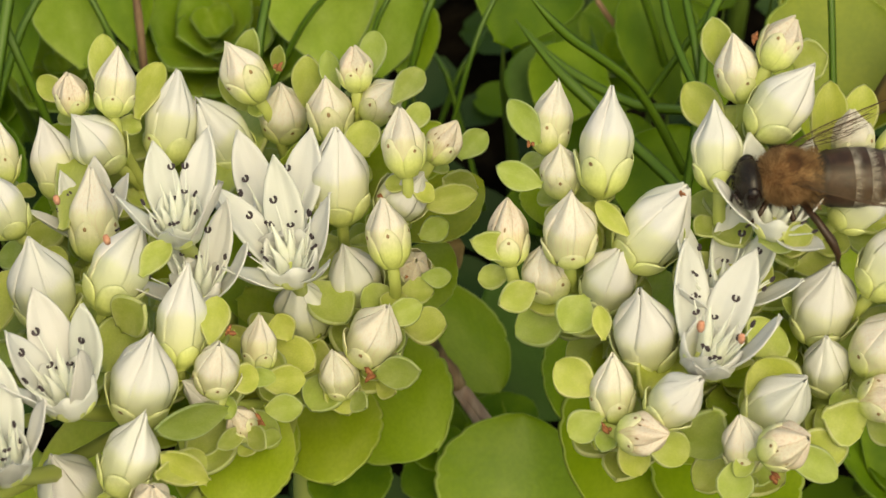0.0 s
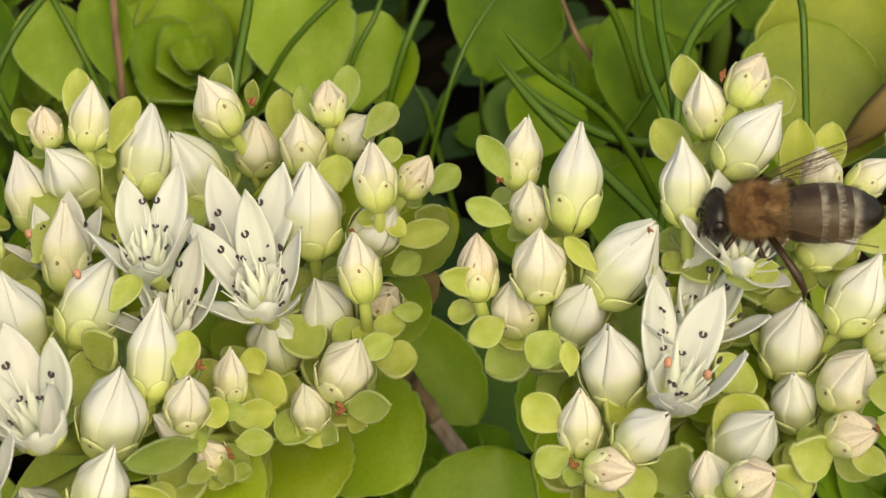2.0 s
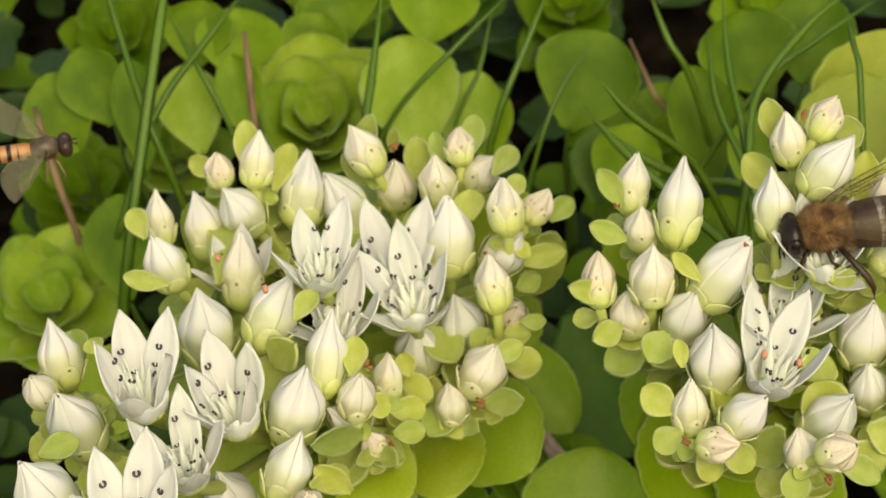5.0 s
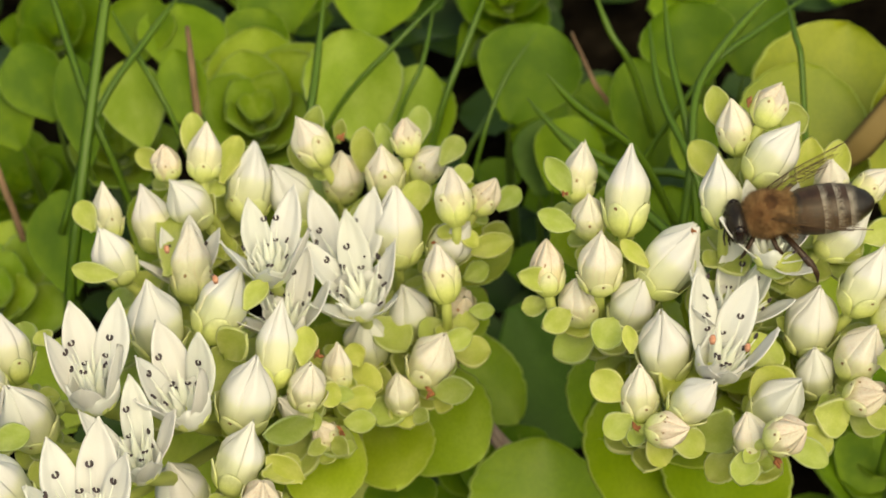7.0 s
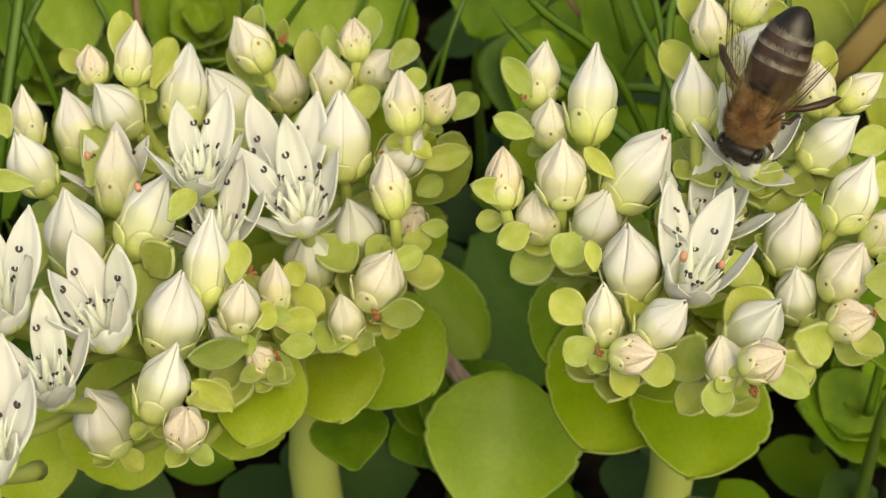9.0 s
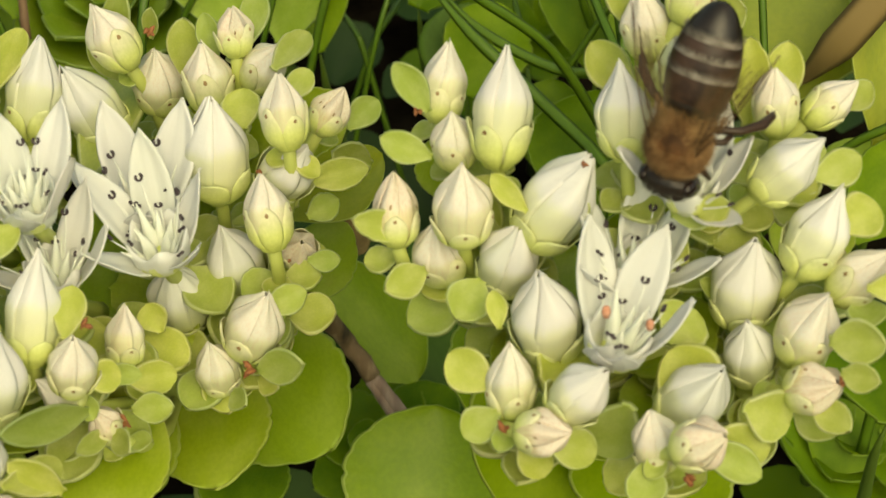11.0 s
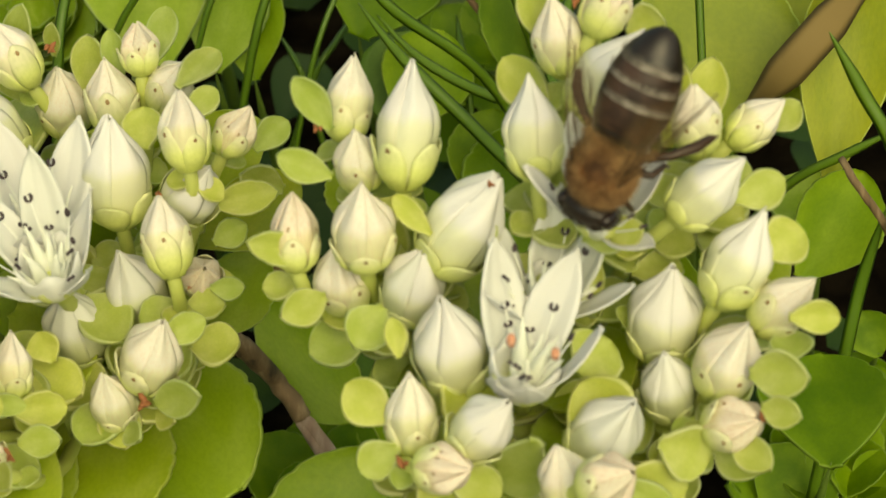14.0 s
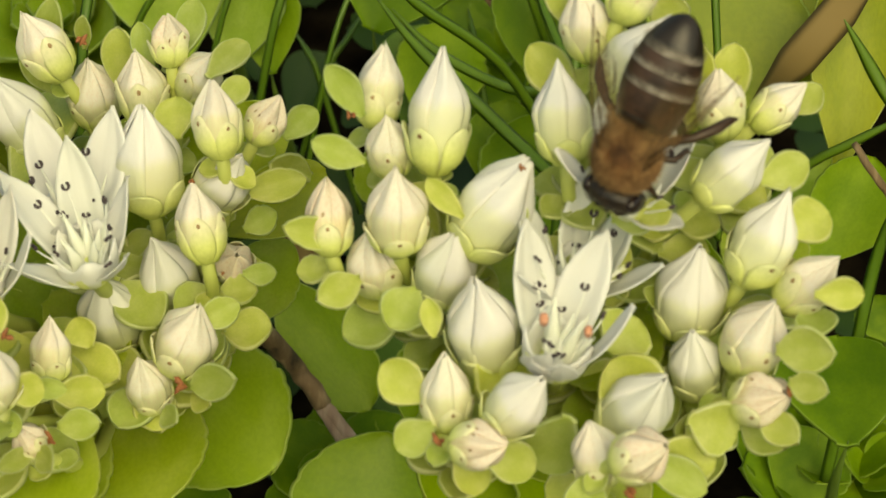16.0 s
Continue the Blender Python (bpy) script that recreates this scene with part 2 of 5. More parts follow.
def aim(base, tip, width, length=None, roll=0.0, facing=None):
    """Matrix that sets a thing of unit length along z from base to tip (mm), with its width across."""
    b, t = Vector(base) / 1000, Vector(tip) / 1000
    z = (t - b).normalized()
    f = Vector(facing) if facing else Vector((0.0, -0.74, 0.67))
    x = (f - z * f.dot(z)).normalized()
    turn = Matrix((x, z.cross(x), z)).transposed().to_4x4() @ Matrix.Rotation(roll, 4, "Z")
    return Matrix.Translation(b) @ turn @ Matrix.Diagonal((width / 1000, width / 1000, length / 1000 if length else (t - b).length, 1))


# ---- flower parts: unit length along z, unit width ----
def bud_radius(t, point):
    """Outline of a closed bud: plump below, drawn to a pinched point above."""
    t, fat = min(max(t, 0.0), 1.0), 0.38
    if t < fat:
        return 0.5 * max(0.0, 1 - (1 - t / fat) ** 2.5) ** 0.5
    k = (t - fat) / (1 - fat)
    full = max(0.0, 1 - k ** 2.2)
    slim = max(0.0, 1 - k) ** 0.95 * (1 + 0.42 * math.sin(math.pi * min(1.0, k * 1.25)))
    return 0.5 * (full * (1 - point) + slim * point)


def bud_petal_mesh(name, mat, point, keel, ribs, seed, dots=False):
    """One of five petals closed over each other: smooth below, creased and slightly wrung towards the tip, one edge over its neighbour."""
    rnd = random.Random(seed)
    sway, flare, nick = rnd.uniform(0.05, 0.4), rnd.uniform(0.0, 0.04), rnd.uniform(0.0, 0.06)
    push = Vector((seed * 3.7, seed * 1.9, 0))

    def f(u, v):
        t = 0.02 + (0.98 - nick) * u
        a = (v - 0.5) * 2
        half = radians(42)
        r = bud_radius(t, point)
        rise = max(0.0, (u - 0.30) / 0.70)
        ridge = math.exp(-(a / 0.55) ** 2) - 0.45
        crease = -0.06 * max(0.0, abs(a) - 0.72) / 0.28 * (0.15 + rise)
        over = 0.035 * a * (0.4 + rise)
        r = max(0.012 * (1 - u), r * (1 + keel * 1.5 * rise * ridge + ribs * math.cos(a * 6.0) * rise + crease + over)) + flare * max(0, u - 0.88) * (1 - abs(a)) * 2
        crumple = noise.noise(Vector((a * 1.3, 0, u * 2.4)) + push)
        r *= 1 + 0.19 * crumple * (0.15 + rise)
        phi = a * half * (1 - 0.08 * rise) + sway * rise ** 1.5 + 0.12 * crumple * rise
        return (r * math.cos(phi), r * math.sin(phi), t + 0.012 * (1 - a * a) * u + 0.02 * crumple * rise), (math.cos(phi), math.sin(phi), 0.1)

    v, fc = sheet(16, 12, f, 0.024)
    pieces = [(v, fc, 0)]
    if dots:
        for a, u in ((0.24 + rnd.uniform(-0.08, 0.08), rnd.uniform(0.50, 0.58)), (0.74 + rnd.uniform(-0.08, 0.08), rnd.uniform(0.50, 0.6)))[:rnd.choice((1, 2, 2))]:
            ring = [Vector(f(u + 0.038 * math.cos(q), a + 0.035 * math.sin(q))[0]) for q in np.linspace(0, 2 * math.pi, 9)[:-1]]
            n = Vector(f(u, a)[1]).normalized()
            pieces.append(([p + n * 0.014 for p in ring] + [Vector(f(u, a)[0]) + n * 0.02], [(k, (k + 1) % 8, 8) for k in range(8)], 1))
    vs, fs, sl = joined(pieces)
    return mesh_from(name, vs, fs, [mat, DOT], sl)


def sepal_mesh(seed, height=0.46, flare=0.05, point=0.6, mat=None, dotted=1.0):
    """Tongue-shaped lime sepal lying close on the bud, with a small dot below its tip."""
    rnd = random.Random(seed)
    height *= rnd.uniform(0.85, 1.12)
    full = radians(rnd.uniform(27, 34))
    lean = rnd.uniform(-0.08, 0.08)

    def f(u, v):
        t = height * u
        a = (v - 0.5) * 2
        half = full * (1.15 - 0.15 * u) * max(0.03, 1 - max(0.0, (u - 0.35) / 0.65) ** 2.6) ** 0.6
        edge = abs(a) ** 3
        r = bud_radius(max(0.03, t), point) * (1.0 - 0.02 * edge) + 0.024 * (1 - edge) * (1 - 0.35 * u) + flare * u ** 3
        phi = a * half + lean * u
        return (r * math.cos(phi), r * math.sin(phi), t - 0.015), (math.cos(phi), math.sin(phi), -0.1)

    v, fc = sheet(12, 8, f, 0.02)
    pieces = [(v, fc, 0)]
    if seed % 3 < dotted:
        c, n = Vector(f(0.84, 0.5)[0]), Vector((1, 0, 0.1))
        ring = [Vector(f(0.84 + 0.055 * math.cos(q), 0.5 + 0.10 * math.sin(q))[0]) + n * 0.013 for q in np.linspace(0, 2 * math.pi, 9)[:-1]]
        pieces.append((ring + [c + n * 0.018], [(k, (k + 1) % 8, 8) for k in range(8)], 1))
    vs, fs, sl = joined(pieces)
    return mesh_from("sepal", vs, fs, [mat or SEPAL, DOT], sl)


def calyx_mesh():
    rings = [(0.06, -0.07), (0.10, -0.04), (0.18, -0.015), (0.24, 0.03), (0.22, 0.07), (0.1, 0.09)]
    v, f = tube([(0, 0, z) for _, z in rings], [r for r, _ in rings], 12)
    return mesh_from("calyx", v, f, [SEPAL])


KINDS = {
    "white": [[bud_petal_mesh("bud petal", WHITE, p, 0.11, 0.012, s + k) for s in range(5)] for p, k in ((0.9, 0), (0.72, 10), (0.52, 20))],
    "cream": [[bud_petal_mesh("bud petal", CREAM, p, 0.17, 0.03, s + k) for s in range(5)] for p, k in ((0.85, 30), (0.65, 40), (0.45, 50))],
    "pink": [[bud_petal_mesh("bud petal", PINK, p, 0.36, 0.09, s + k, s % 2 == 0) for s in range(5)] for p, k in ((0.4, 60), (0.2, 70))],
}
SEPALS = [sepal_mesh(s, 0.43, 0.02) for s in range(3)] + [sepal_mesh(s, 0.50, 0.11) for s in range(3)]
TALL_SEPALS = [sepal_mesh(s, 0.54, 0.02, 0.3, SEPAL_CREAM, 3) for s in range(3)] + [sepal_mesh(s, 0.60, 0.10, 0.3, SEPAL_CREAM, 3) for s in range(3)]
CALYX = calyx_mesh()
LABELS = {"white": "plump white closed bud with lime sepals", "cream": "cream closed bud with pale ridges", "pink": "small ribbed pinkish bud, still tight"}
RND = random.Random(7)
HUBS = {}


def stalk(plant, a, b, r=0.55, sag=0.25, mid=None):
    """Short fleshy stalk from a up to b (mm)."""
    a, b = Vector(a), Vector(b)
    mid = mid or (a + b) / 2 + Vector((b.x - a.x, b.y - a.y, 0)) * sag
    pts = [((1 - t) ** 2 * a + 2 * t * (1 - t) * mid + t * t * b) / 1000 for t in (0, 0.2, 0.4, 0.6, 0.8, 1)]
    v, f = tube(pts, [r / 1000 * k for k in (1.25, 1.1, 1, 0.95, 0.9, 0.9)], 8)
    off = plant.location
    return link_part("stalk", mesh_from("stalk", [p - off for p in v], f, [STALK]), plant)


def bud(plant, kind, bx, by, bz, tx, ty, tz, width, inner=1):
    """Closed flower bud with five petals and five sepals; base and tip in mm."""
    width *= 0.93
    CLOSED.append((Vector((bx, by, bz)), Vector((tx, ty, tz)), width))
    m = aim((bx, by, bz), (tx, ty, tz), width, roll=RND.uniform(-0.6, 0.6))
    m.translation -= plant.location
    ob = link_part("flower_bud", CALYX, plant, m, LABELS[kind])
    slender = (Vector((tx, ty, tz)) - Vector((bx, by, bz))).length / width
    some = KINDS[kind]
    meshes = some[0] if slender > 1.9 else some[RND.randrange(len(some))]
    start = RND.randrange(5)
    for k in range(5):
        link_part("petal", meshes[(start + k) % 5], ob, Matrix.Rotation(radians(72 * k), 4, "Z") @ Matrix.Diagonal((1 - 0.03 * (k % 2), 1 - 0.03 * (k % 2), 1 - 0.02 * (k % 3), 1)))
    loose = RND.random() < 0.65
    for k in range(5):
        link_part("sepal", (SEPALS if kind == "white" else TALL_SEPALS)[RND.randrange(3) + (3 if loose and RND.random() < 0.75 else 0)], ob, Matrix.Rotation(radians(72 * k + 36 + RND.uniform(-5, 5)), 4, "Z") @ Matrix.Diagonal((1, 1, 0.72 if slender > 1.75 else 1, 1)))
    hub = HUBS[plant.name]
    b, h = Vector((bx, by, bz)), Vector(hub)
    d = (Vector((tx, ty, tz)) - b).normalized()
    stalk(plant, h.lerp(b, 0.35), b, 0.5, mid=b - d * 6 + Vector((0, 3, -2)))
    if inner:
        under_bracts(plant, *(b - d * 1.6 + Vector((0, 0.8, 0))), 5, 2.8)
        under_bracts(plant, *(b - d * 3.5), 3, 3.5)
    else:
        under_bracts(plant, *(b + Vector((0, 0, 1.6)) - d * 0.8), 3, 1.9)
    return ob


def open_petal_mesh(seed):
    """Lance-shaped boat of a petal: narrow claw, broad middle, sharp hooded tip; its inner face towards +x."""
    rnd = random.Random(seed)
    curl, wave, fold = rnd.uniform(-0.05, 0.06), rnd.uniform(-0.025, 0.025), rnd.uniform(0.25, 0.6)
    ph = rnd.uniform(0, 6)

    def f(u, v):
        a = (v - 0.5) * 2
        w = float(np.interp(u, [0, 0.12, 0.3, 0.48, 0.62, 0.76, 0.88, 0.96, 1], [0.09, 0.125, 0.165, 0.182, 0.172, 0.134, 0.078, 0.028, 0.004]))
        y = a * w + wave * math.sin(math.pi * u)
        x = fold * a * a * w * (1 - 0.3 * u) - 0.05 * math.sin(math.pi * u) + curl * u * u - 0.012 * math.exp(-(a * 5) ** 2) * (1 - u)
        x += 0.02 * math.sin(5 * u + ph) * a + 0.010 * math.cos(a * 9) * math.sin(math.pi * u) + 0.05 * max(0.0, u - 0.86) * (1 - a * a) * 4
        return (x, y, u), (1, -1.2 * a * fold, 0)

    v, fc = sheet(18, 10, f, 0.014)
    return mesh_from("open petal", v, fc, [OPEN])


def stamen_mesh(seed):
    rnd = random.Random(seed)
    bend = rnd.uniform(-0.06, 0.06)
    pts = [(bend * (t ** 2), 0.02 * math.sin(3 * t), t) for t in np.linspace(0, 1, 6)]
    v, f = tube(pts, [0.018, 0.016, 0.013, 0.010, 0.008, 0.006], 6)
    pieces = [(v, f, 0)]
    # kidney-shaped anther
    arc = [(bend + 0.014, 0.028 * math.sin(q), 1.0 + 0.046 * math.cos(q)) for q in np.linspace(0.5, 5.4, 9)]
    v, f = tube(arc, [0.010, 0.016, 0.017, 0.015, 0.014, 0.015, 0.017, 0.016, 0.010], 6)
    pieces.append((v, f, 1))
    vs, fs, sl = joined(pieces)
    return mesh_from("stamen", vs, fs, [FILAMENT, ANTHER], sl)


def carpel_mesh():
    v, f = tube([(0, 0, 0), (0.03, 0, 0.25), (0.05, 0, 0.5), (0.035, 0, 0.75), (0.0, 0, 1)], [0.11, 0.15, 0.12, 0.06, 0.012], 8)
    return mesh_from("carpel", v, f, [CARPEL_WHITE])


def corolla_mesh():
    """White goblet of the joined petal bases, open above."""
    outer = [(0.09, -0.03), (0.17, 0.0), (0.235, 0.07), (0.265, 0.16), (0.28, 0.27), (0.285, 0.36)]
    inner = [(0.265, 0.36), (0.25, 0.25), (0.21, 0.12), (0.12, 0.05), (0.02, 0.03)]
    sides, verts, faces = 30, [], []
    for r, z in outer + inner:
        for k in range(sides):
            a = 2 * math.pi * k / sides
            lobe = 1 + 0.05 * math.cos(5 * a)
            verts.append((r * lobe * math.cos(a), r * lobe * math.sin(a), z + (0.07 * math.cos(5 * a) if z > 0.3 else 0)))
    for i in range(len(outer) + len(inner) - 1):
        for k in range(sides):
            j = (k + 1) % sides
            faces.append((i * sides + k, i * sides + j, (i + 1) * sides + j, (i + 1) * sides + k))
    return mesh_from("corolla", verts, faces, [OPEN])


COROLLA = corolla_mesh()
OPEN_PETALS = [open_petal_mesh(s) for s in range(5)]
STAMENS = [stamen_mesh(s) for s in range(4)]
CARPEL = carpel_mesh()


def flower(plant, bx, by, bz, petals, axis=(0.0, 40.0)):
    """Open star flower, its base in mm. petals: turn from upright to the side, lean towards -y, length in mm, for each; axis: turn and lean of its middle."""
    size = sum(p[2] for p in petals) / len(petals)
    across, rise, near = Vector((1, 0.03, -0.02)), Vector((0, 0.70, 0.715)), Vector((0, -0.715, 0.70))

    def way(turn, lean):
        a, b = radians(turn), radians(lean)
        return ((across * math.sin(a) + rise * math.cos(a)) * math.cos(b) + near * math.sin(b)).normalized()

    mid = way(*axis)
    base = Vector((bx, by, bz)) / 1000 - plant.location
    side = mid.orthogonal().normalized()
    frame_of = Matrix((side, mid.cross(side), mid)).transposed().to_4x4()
    m = Matrix.Translation(base) @ frame_of @ Matrix.Scale(size / 1000, 4)
    ob = link_part("open_flower", CALYX_SMALL, plant, m, "open white star flower with dark-tipped stamens")
    back = m.inverted()

    def stand(d, length, out, wide=1.0, lift=0.0):
        """Pose, in the flower's space, of a part along d whose inner face looks to the flower's middle."""
        x = (mid - d * mid.dot(d)).normalized()
        foot = base + (d - mid * d.dot(mid)).normalized() * out * size / 1000 + x * lift / 1000
        turn = Matrix((x, d.cross(x), d)).transposed().to_4x4()
        return back @ Matrix.Translation(foot) @ turn @ Matrix.Diagonal((wide, wide, length, 1)) @ Matrix.Scale(0.001, 4)

    for k, (turn, lean, length) in enumerate(petals):
        d = way(turn, lean)
        link_part("petal", OPEN_PETALS[(k + RND.randrange(5)) % 5], ob, stand(d, length, 0.12, 0.5 * (length + size) * RND.uniform(0.98, 1.12)))
        for part_of in (0.38, 0.78):
            tilt = RND.uniform(-9, 9) * (1.5 if part_of < 0.5 else 1)
            far = RND.uniform(0.66, 0.8) if part_of > 0.5 else RND.uniform(0.36, 0.58)
            e = (way(turn + tilt, lean) * 0.86 + mid * 0.14 * (1.0 if part_of > 0.5 else 2.0)).normalized()
            link_part("stamen", STAMENS[RND.randrange(4)], ob, stand(e, far * size, 0.10, size, 0.25))
        for share in (0.3, 0.62):
            e = (way(turn + RND.uniform(-16, 16), lean) * share + mid * (1 - share)).normalized()
            link_part("carpel" if share < 0.5 else "filament", CARPEL, ob, stand(e, size * RND.uniform(0.5, 0.66), 0.05 + 0.1 * share, size * (0.5 if share < 0.5 else 0.3)))
    link_part("corolla", COROLLA, ob, Matrix.Rotation(RND.uniform(0, 1.2), 4, "Z"))
    for k in range(5):
        link_part("sepal", SEPALS[k % 3], ob, Matrix.Rotation(radians(72 * k + 20), 4, "Z") @ Matrix.Translation((0, 0, -0.03)) @ Matrix.Diagonal((0.5, 0.5, 0.62, 1)))
    b, h = Vector((bx, by, bz)), Vector(HUBS[plant.name])
    stalk(plant, b - mid * 2.5 + (h - b).normalized() * 4 + Vector((0, 4, -3)), b, 0.6, 0.1)
    return ob


CALYX_SMALL = mesh_from("calyx", *(tube([(0, 0, z) for z in (-0.06, -0.03, 0.0, 0.06, 0.14, 0.2)], [0.04, 0.07, 0.11, 0.14, 0.13, 0.06], 12)), [SEPAL])


def leaf_mesh(mat, seed, teeth=0, stalked=0.35, cup=0.12, thick=0.05, nu=12, nv=8, name="leaf", broad=1.0, rim=None):
    """Spoon-shaped fleshy leaf: unit length along z, unit width along y, its upper face towards +x."""
    rnd = random.Random(seed)
    rim_mat = rim
    bend, twist, ph = rnd.uniform(-0.12, 0.12), rnd.uniform(-0.15, 0.15), rnd.uniform(0, 6)
    skew = rnd.uniform(-0.06, 0.06)

    def f(u, v):
        a = (v - 0.5) * 2
        if rim_mat:
            a = math.copysign(1 - (1 - abs(a)) ** 1.9, a)
        w = 0.5 * (math.sin(math.pi * min(1, u * 0.97 + 0.03) ** (1.5 - 0.5 * broad + 0.3)) ** 0.6) if 0 < u < 1 else 0.0
        w = max(w, 0.5 * stalked * (1 - u) ** 2 * 0.5 + 0.012 * (1 - u))
        z = u
        if teeth and u > 0.38:
            k = (0.045 if teeth < 5 else 0.03) * (1 - abs(math.sin(teeth * 1.15 * u * math.pi + ph + 0.5 * a))) ** 2 * min(1, (u - 0.38) * 4) * (0.75 + 0.9 * noise.noise((u * 9 + ph, a, seed)))
            w -= k
        y = a * w + skew * math.sin(math.pi * u)
        z = u - 0.045 * a * a * math.sin(math.pi * u) * u
        x = cup * (a * a * w * 1.6) + bend * u * u - 0.02 * math.sin(3 * a + ph) * u + twist * a * w * u
        x -= 0.016 * math.exp(-(a * 6) ** 2) * (1 - 0.5 * u) - 0.014 * math.sin(7 * u + 3 * a + ph) * abs(a)
        return (x, y, z), (1, -2 * cup * a, -0.2 * bend)

    v, fc = sheet(nu, nv, f, thick)
    if not rim_mat:
        return mesh_from(name, v, fc, [mat])
    face_count = nu * nv
    slots = [1 if k >= 2 * face_count or k % nv in (0, nv - 1) else 0 for k in range(len(fc))]
    return mesh_from(name, v, fc, [mat, rim_mat], slots)


RIM = leaf_material("pale leaf rim", (0.42, 0.52, 0.10), (0.52, 0.60, 0.18), through_amount=0.45)
RIM_PALE = leaf_material("bright leaf rim", (0.30, 0.42, 0.10), (0.42, 0.54, 0.20), through_amount=0.45)
RIM_GREEN = leaf_material("green leaf rim", (0.17, 0.28, 0.03), (0.26, 0.38, 0.06), through_amount=0.4)
RIM_LIME = leaf_material("pale bract rim", (0.64, 0.69, 0.30), (0.72, 0.75, 0.42), through_amount=0.45)
BRACTS = [leaf_mesh(LIME, s, teeth=0 if s % 3 else 4, stalked=0.5, cup=0.22, thick=0.09, nu=20, nv=8, broad=0.9, rim=RIM_LIME) for s in range(6)]
LEAVES = {
    "olive": [leaf_mesh(OLIVE, 100 + s, teeth=6, stalked=0.3, cup=0.08, thick=0.03, nu=48, nv=12, broad=0.75, rim=RIM) for s in range(3)],
    "dry": [leaf_mesh(DRY, 80 + s, teeth=5, stalked=0.3, cup=0.4, thick=0.02, nu=20, nv=8, broad=0.8) for s in range(2)],
    "lime": [leaf_mesh(LEAF, 20 + s, teeth=8, stalked=0.3, cup=0.10, thick=0.03, nu=72, nv=12, broad=0.75, rim=RIM) for s in range(5)],
    "dull": [leaf_mesh(MEADOW, 160 + s, teeth=7, stalked=0.3, cup=0.12, thick=0.03, nu=64, nv=12, broad=0.75, rim=RIM) for s in range(4)],
    "pale": [leaf_mesh(PALE, 140 + s, teeth=7, stalked=0.3, cup=0.2, thick=0.03, nu=56, nv=12, broad=0.8, rim=RIM_PALE) for s in range(4)],
    "green": [leaf_mesh(GREEN, 40 + s, teeth=7, stalked=0.3, cup=0.12, thick=0.03, nu=56, nv=12, broad=0.8, rim=RIM_GREEN) for s in range(5)],
    "fresh": [leaf_mesh(FRESH, 120 + s, teeth=7, stalked=0.3, cup=0.14, thick=0.03, nu=48, nv=12, broad=0.8, rim=RIM_GREEN) for s in range(4)],
    "teal": [leaf_mesh(TEAL, 60 + s, teeth=6, stalked=0.3, cup=0.1, thick=0.035, nu=24, nv=10, broad=0.85) for s in range(3)],
}


def bract(plant, bx, by, bz, tx, ty, tz, width, facing=None):
    m = aim((bx, by, bz), (tx, ty, tz), width, facing=facing)
    m.translation -= plant.location
    return link_part("bract", BRACTS[RND.randrange(6)], plant, m, "small spoon-shaped lime bract")


def leaf(plant, kind, bx, by, bz, tx, ty, tz, width, facing=None):
    m = aim((bx, by, bz), (tx, ty, tz), width, facing=facing)
    m.translation -= plant.location
    some = LEAVES[kind]
    return link_part("leaf", some[RND.randrange(len(some))], plant, m)


def plant_at(name, x, y, z, hub, label, category, group=""):
    ob = new(name)
    ob.location = (x / 1000, y / 1000, z / 1000)
    HUBS[ob.name] = hub
    return tagged(ob, label=label, category=category, group=group)


def crumb(plant, x, y, z, size):
    """Shrivelled rust-red scrap of an old bud."""
    size *= 0.75
    pieces = []
    for k in range(4):
        c = Vector([RND.uniform(-0.3, 0.3) * size for _ in range(3)])
        d = Vector([RND.uniform(-0.5, 0.5) * size for _ in range(3)])
        v, f = tube([c - d, c - d * 0.3 + Vector((0, 0, 0.1 * size)), c + d * 0.4, c + d], [0.05 * size, 0.24 * size, 0.2 * size, 0.03 * size], 6)
        pieces.append(([p / 1000 for p in v], f, 0))
    v, f, sl = joined(pieces)
    return link_part("withered_scrap", mesh_from("scrap", v, f, [RUST]), plant, Matrix.Translation(Vector((x, y, z)) / 1000 - plant.location), "shrivelled rust-red scrap")


WAITING, CLOSED = [], []


def under_bracts(plant, x, y, z, n, reach=3.2):
    """Notes a ring of small leaves to be grown once all the buds stand."""
    WAITING.append((plant, x, y, z, n, reach))


def in_a_bud(p):
    """Whether a point (mm) lies inside a closed bud."""
    for b, t, w in CLOSED:
        d = t - b
        u = (p - b).dot(d) / d.length_squared
        if 0.04 < u < 0.96 and (p - b - d * u).length < 0.5 * w * math.sin(math.pi * min(1.0, 0.9 * u + 0.12)) ** 0.7:
            return True
    return False


def grow_bracts():
    """Small lime leaves round the stalks below the buds, where there is room."""
    rnd = random.Random(19)
    for plant, x, y, z, n, reach in WAITING:
        a0 = rnd.uniform(0, 6.28)
        for k in range(n):
            a = a0 + 6.28 * k / n + rnd.uniform(-0.5, 0.5)
            r = reach * rnd.uniform(0.8, 1.2)
            b = Vector((x, y + 1.0, z - 2.4))
            t = Vector((x + math.cos(a) * r, y + 1.0 + math.sin(a) * r, z - 2.4 + rnd.uniform(-1.2, 0.6)))
            w = r * rnd.uniform(0.75, 0.95)
            side = (t - b).cross(Vector((0, -0.35, 1))).normalized() * w * 0.4
            if any(in_a_bud(q) for q in (t, b.lerp(t, 0.7), b.lerp(t, 0.7) + side, b.lerp(t, 0.7) - side)):
                continue
            bract(plant, *b, *t, w, facing=(0, -0.35, 1))


